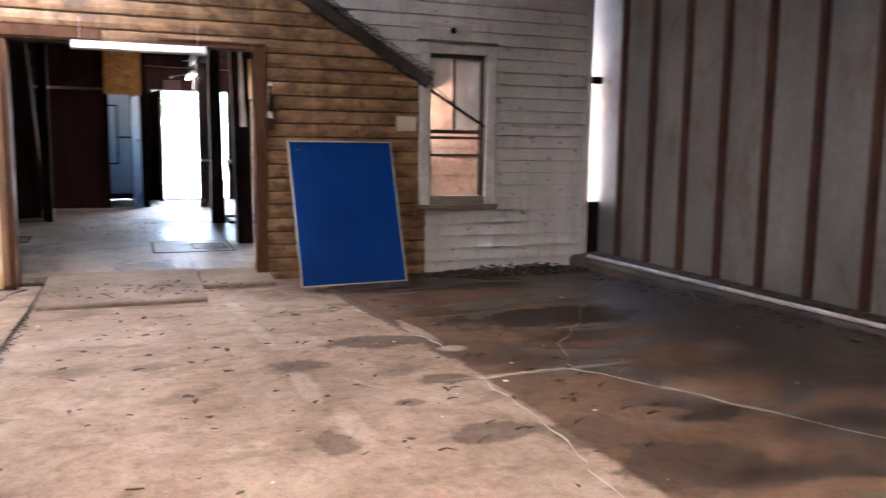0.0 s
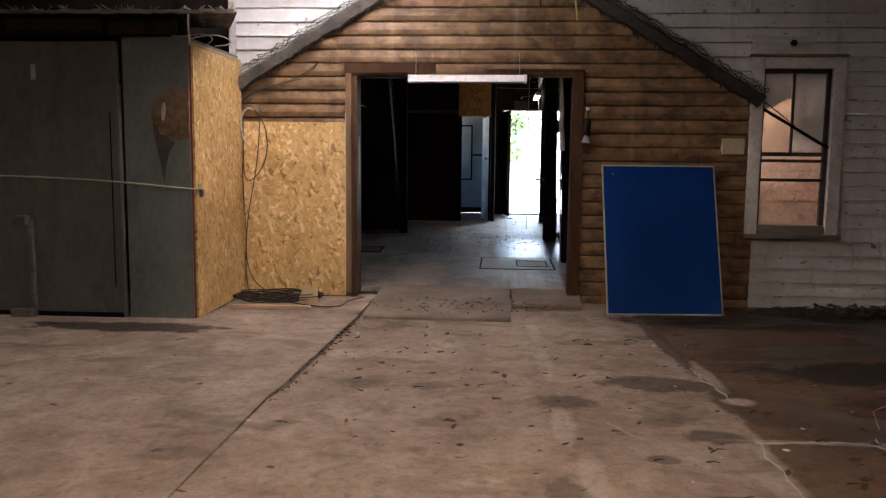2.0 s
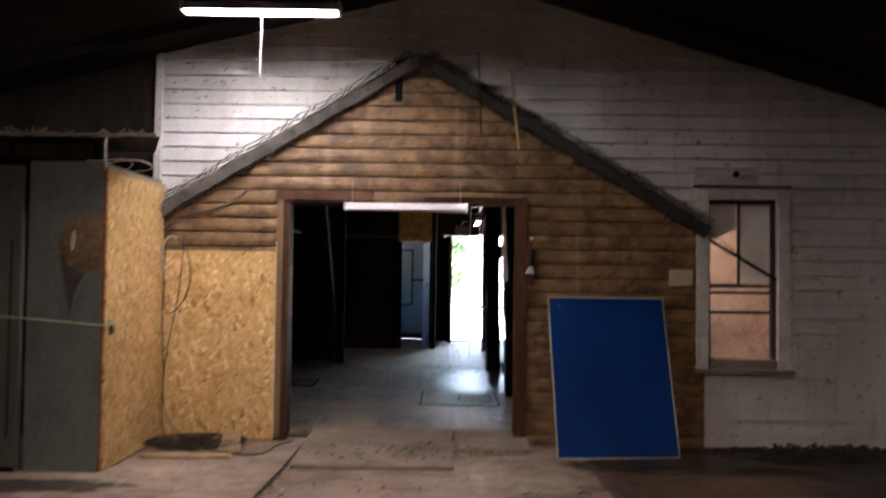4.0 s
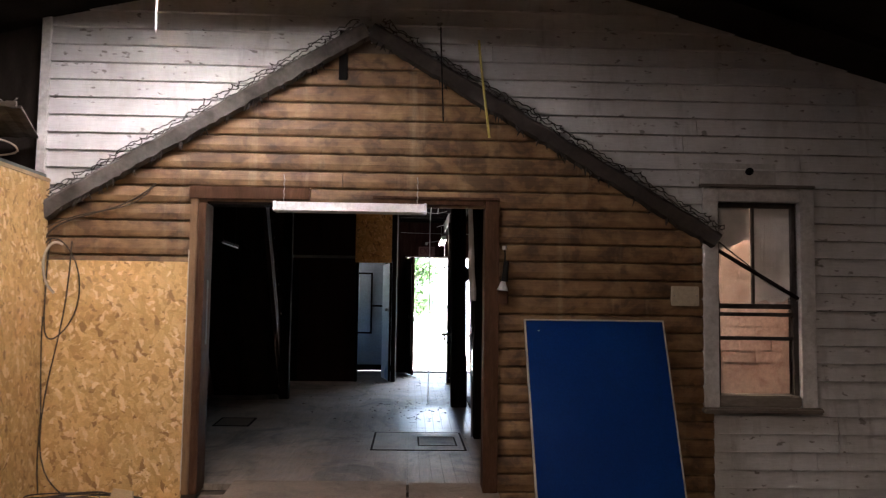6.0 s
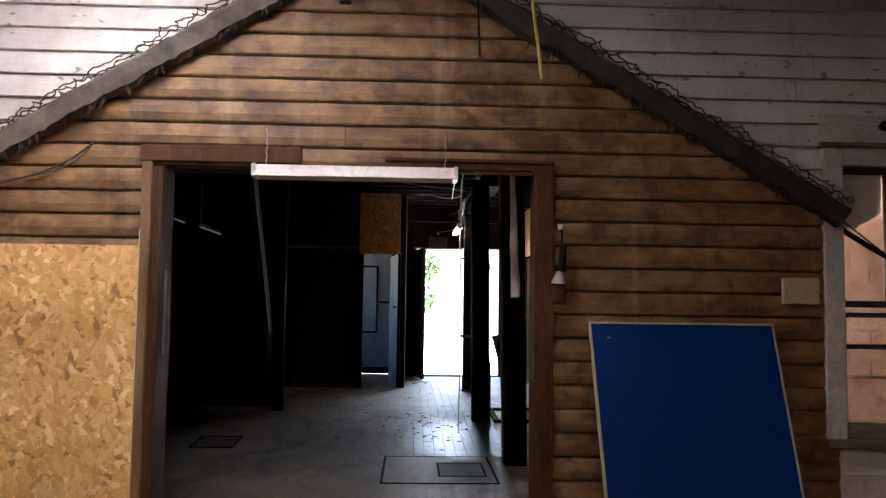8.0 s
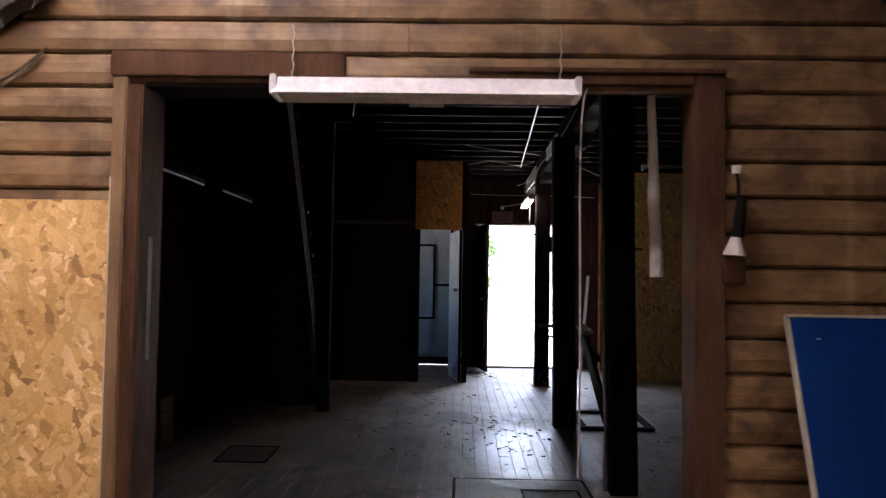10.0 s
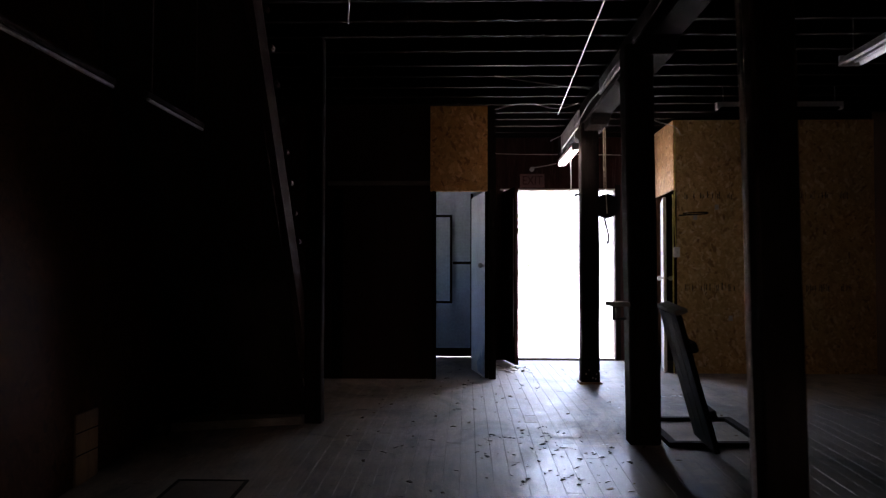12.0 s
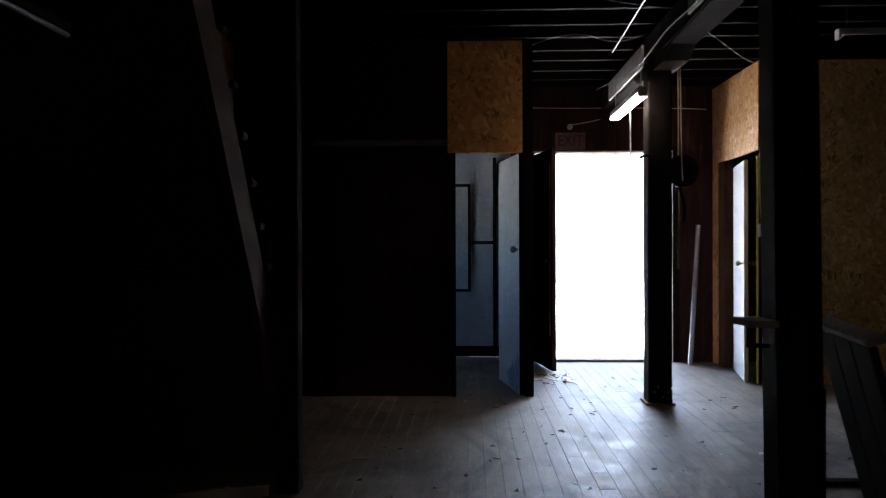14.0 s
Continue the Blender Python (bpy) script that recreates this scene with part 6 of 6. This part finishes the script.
hatch("floor_hatch", 1.62, 2.31, 13.8, 14.66, "dark floor hatch rim framing worn boards", 0.06, None, 0.03, M_FLOOR)
hatch("floor_hatch", 0.43, 1.38, 11.0, 12.1, "flush trapdoor in worn floorboards", 0.022, M_POST, 0.005, M_FLOOR)
hatch("floor_hatch", 0.9, 1.3, 11.25, 11.8, "small flush lid set in a trapdoor", 0.016, M_POST, 0.007, M_FLOOR)
hatch("floor_grille", -1.45, -1.03, 12.45, 12.95, "dark iron grille set in floorboards", 0.02)


def hanging_tools():
    t = thing("post_hook", "black iron hook and pulley on the far post", "hook")
    bm = bmesh.new()
    cyl(bm, (1.72, 16.75, 1.98), (1.72, 16.81, 1.98), 0.13, sides=20)
    part("pulley", bm, M_BLACK, t)
    cable("hook_wire", [(1.69, 16.74, 1.85), (1.72, 16.72, 1.7), (1.75, 16.72, 1.62), (1.7, 16.72, 1.55), (1.73, 16.72, 1.62)], 0.012, M_BLACK, "", "", t)
    cable("peg", [(1.48, 16.74, 2.1), (1.42, 16.7, 2.11), (1.37, 16.68, 2.08)], 0.012, M_BLACK, "", "", t)


hanging_tools()
pp = part("prop_pole", (lambda b: (cyl(b, (2.36, 18.9, ZF), (2.5, 19.08, 1.6), 0.025), b)[1])(bmesh.new()), M_GALV)
tagged(pp, "grey metal pole leaning in a corner", "pole")


def wall_shelf():
    t = thing("bracket_shelf", "small dark shelf on an iron bracket", "shelf")
    boxpart("board", M_SILL, t, 1.235, 1.372, 13.83, 14.05, 1.03, 1.06, 0.004)
    boxpart("bracket", M_BLACK, t, 1.265, 1.285, 13.92, 13.95, 0.93, 1.029, 0.002)
    boxpart("bracket", M_BLACK, t, 1.286, 1.372, 13.92, 13.95, 0.93, 0.95, 0.002)


wall_shelf()
bc = thing("wall_patch_board", "small faded notice nailed over the partition", "notice")
boxpart("board", M_DIRTYWHITE, bc, 0.0, 0.3, 13.0, 13.02, 2.95, 3.08, 0.003)

litter_heap("floor_litter", 0.9, 15.0, 1.6, 3.6, 190, M_RUBBLE, 0.025, "dry leaves and grit on floorboards", 15, room_z)
litter_heap("floor_litter", 0.8, 13.6, 0.5, 0.8, 90, M_BLACK, 0.022, "dark crumbs on floorboards", 16, room_z)
litter_heap("paper_scraps", 1.1, 15.6, 1.6, 2.6, 22, M_PAPER, 0.03, "pale paper scraps on floorboards", 17, room_z)
litter_heap("floor_litter", 0.85, 18.0, 0.2, 0.4, 40, M_CREAM, 0.05, "torn card scraps beside the exit door", 18, room_z)


# ---- outside the exit ----
bm = bmesh.new()
for q in ((-300, 300, -200, 400),):
    vs = [bm.verts.new(p) for p in ((q[0], q[2], -0.13), (q[1], q[2], -0.13), (q[1], q[3], -0.13), (q[0], q[3], -0.13))]
    bm.faces.new(vs)
    low = [bm.verts.new((v.co.x, v.co.y, -0.6)) for v in vs]
    bm.faces.new(low[::-1])
    for i in range(4):
        bm.faces.new((vs[i], low[i], low[(i + 1) % 4], vs[(i + 1) % 4]))
structure("ground", "pale sunlit gravel yard", bm, M_YARD, "ground")


def far_house():
    t = thing("house", "pale rendered house across the yard", "house")
    y = 42.0
    bm = bmesh.new()
    box(bm, -1.5, 22, y, y + 8, -0.14, 5.4)
    part("wall", bm, M_FARWALL, t)
    bm = bmesh.new()
    prism(bm, [(y - 0.4, 5.4), (y + 4, 7.6), (y + 8.4, 5.4)], "x", -2, 22.4)
    part("roof", bm, M_FARGLASS, t)
    for x in (5.2, 9.0, 13.0):
        w = boxpart("window", M_FARGLASS, t, x, x + 0.85, y - 0.05, y + 0.02, 2.2, 2.62, 0.02)
        boxpart("sill", M_FARWALL, w, x - 0.1, x + 0.95, y - 0.12, y - 0.051, 2.12, 2.2, 0.01)
    boxpart("ledge", M_DIRTYWHITE, t, -1.5, 22, y - 0.06, y - 0.001, 2.62, 2.7, 0.01)


far_house()


def tree(x, y, h, seed):
    t = thing("tree", "leafy green tree in the sunlit yard", "tree")
    rng = random.Random(seed)
    bm = bmesh.new()
    cyl(bm, (x, y, 0), (x + 0.1, y, h * 0.55), 0.2, 0.1, 10)
    tips = []
    for k in range(9):
        a, z = rng.uniform(0, 6.28), h * rng.uniform(0.3, 0.6)
        e = (x + 0.1 + math.cos(a) * h * 0.25, y + math.sin(a) * h * 0.25, z + h * rng.uniform(0.1, 0.35))
        cyl(bm, (x + 0.05, y, z), e, 0.06, 0.02, 6)
        tips.append(e)
    tips.append((x, y, h * 0.9))
    part("trunk", bm, M_BARK, t)
    verts, faces = [], []
    for e in tips:
        for _ in range(420):
            d = Vector((rng.gauss(0, 1), rng.gauss(0, 1), rng.gauss(0, 0.8))) * h * 0.085
            c = Vector(e) + d
            n = Vector((rng.uniform(-1, 1), rng.uniform(-1, 1), rng.uniform(-0.3, 1))).normalized()
            u = n.orthogonal().normalized() * 0.09
            v = n.cross(u) * 0.6
            i = len(verts)
            verts += [c - u, c - v, c + u, c + v]
            faces.append((i, i + 1, i + 2, i + 3))
    me = bpy.data.meshes.new("crown")
    me.from_pydata([tuple(v) for v in verts], [], faces)
    me.materials.append(M_LEAF)
    ob = new("crown", me)
    ob.parent = t


tree(0.3, 33.0, 3.6, 1)
tree(-1.6, 36.0, 4.6, 2)


# ---- floorboards, last ----
def floorboards():
    rng = random.Random(21)
    y0, y1 = FY + 0.2, EXIT_Y
    w = 0.1
    x = -2.0
    joined = bmesh.new()

    def board(target, x, a, b, top):
        """One board with eased edges, from y = a to y = b, following the fall of the floor."""
        stops = [a] + [q for q in (12.4, 13.4, 14.6) if a < q < b] + [b]
        rings = []
        for y in stops:
            z = room_z(y) + top
            rings.append([target.verts.new((x + dx, y, z + dz)) for dx, dz in ((0.0004, -0.05), (0.0004, -0.001), (0.001, 0), (w - 0.001, 0), (w - 0.0004, -0.001), (w - 0.0004, -0.05))])
        for p, q in zip(rings, rings[1:]):
            for k in range(6):
                target.faces.new((p[k], p[(k + 1) % 6], q[(k + 1) % 6], q[k]))
        target.faces.new(rings[0][::-1])
        target.faces.new(rings[-1])

    while x < 5.0:
        near = 0.05 < x < 2.7
        cuts = [y0] + sorted(rng.uniform(y0 + 0.6, y1 - 0.6) for _ in range(3)) + [y1]
        for a, b in zip(cuts, cuts[1:]):
            top = rng.uniform(-0.0005, 0.0005)
            target = bmesh.new() if near else joined
            board(target, x, a + 0.001, b - 0.001, top)
            if near:
                part("floorboard", target, M_FLOOR, room_floor_ob)
        x += w
    box(joined, -2.0, 0.5, EXIT_Y, EXIT_Y + 0.46, ZF - 0.05, ZF - 0.004)
    tagged(part("floorboards_rest", joined, M_FLOOR, room_floor_ob), "worn grey floorboards", "", "", "stuff")


floorboards()
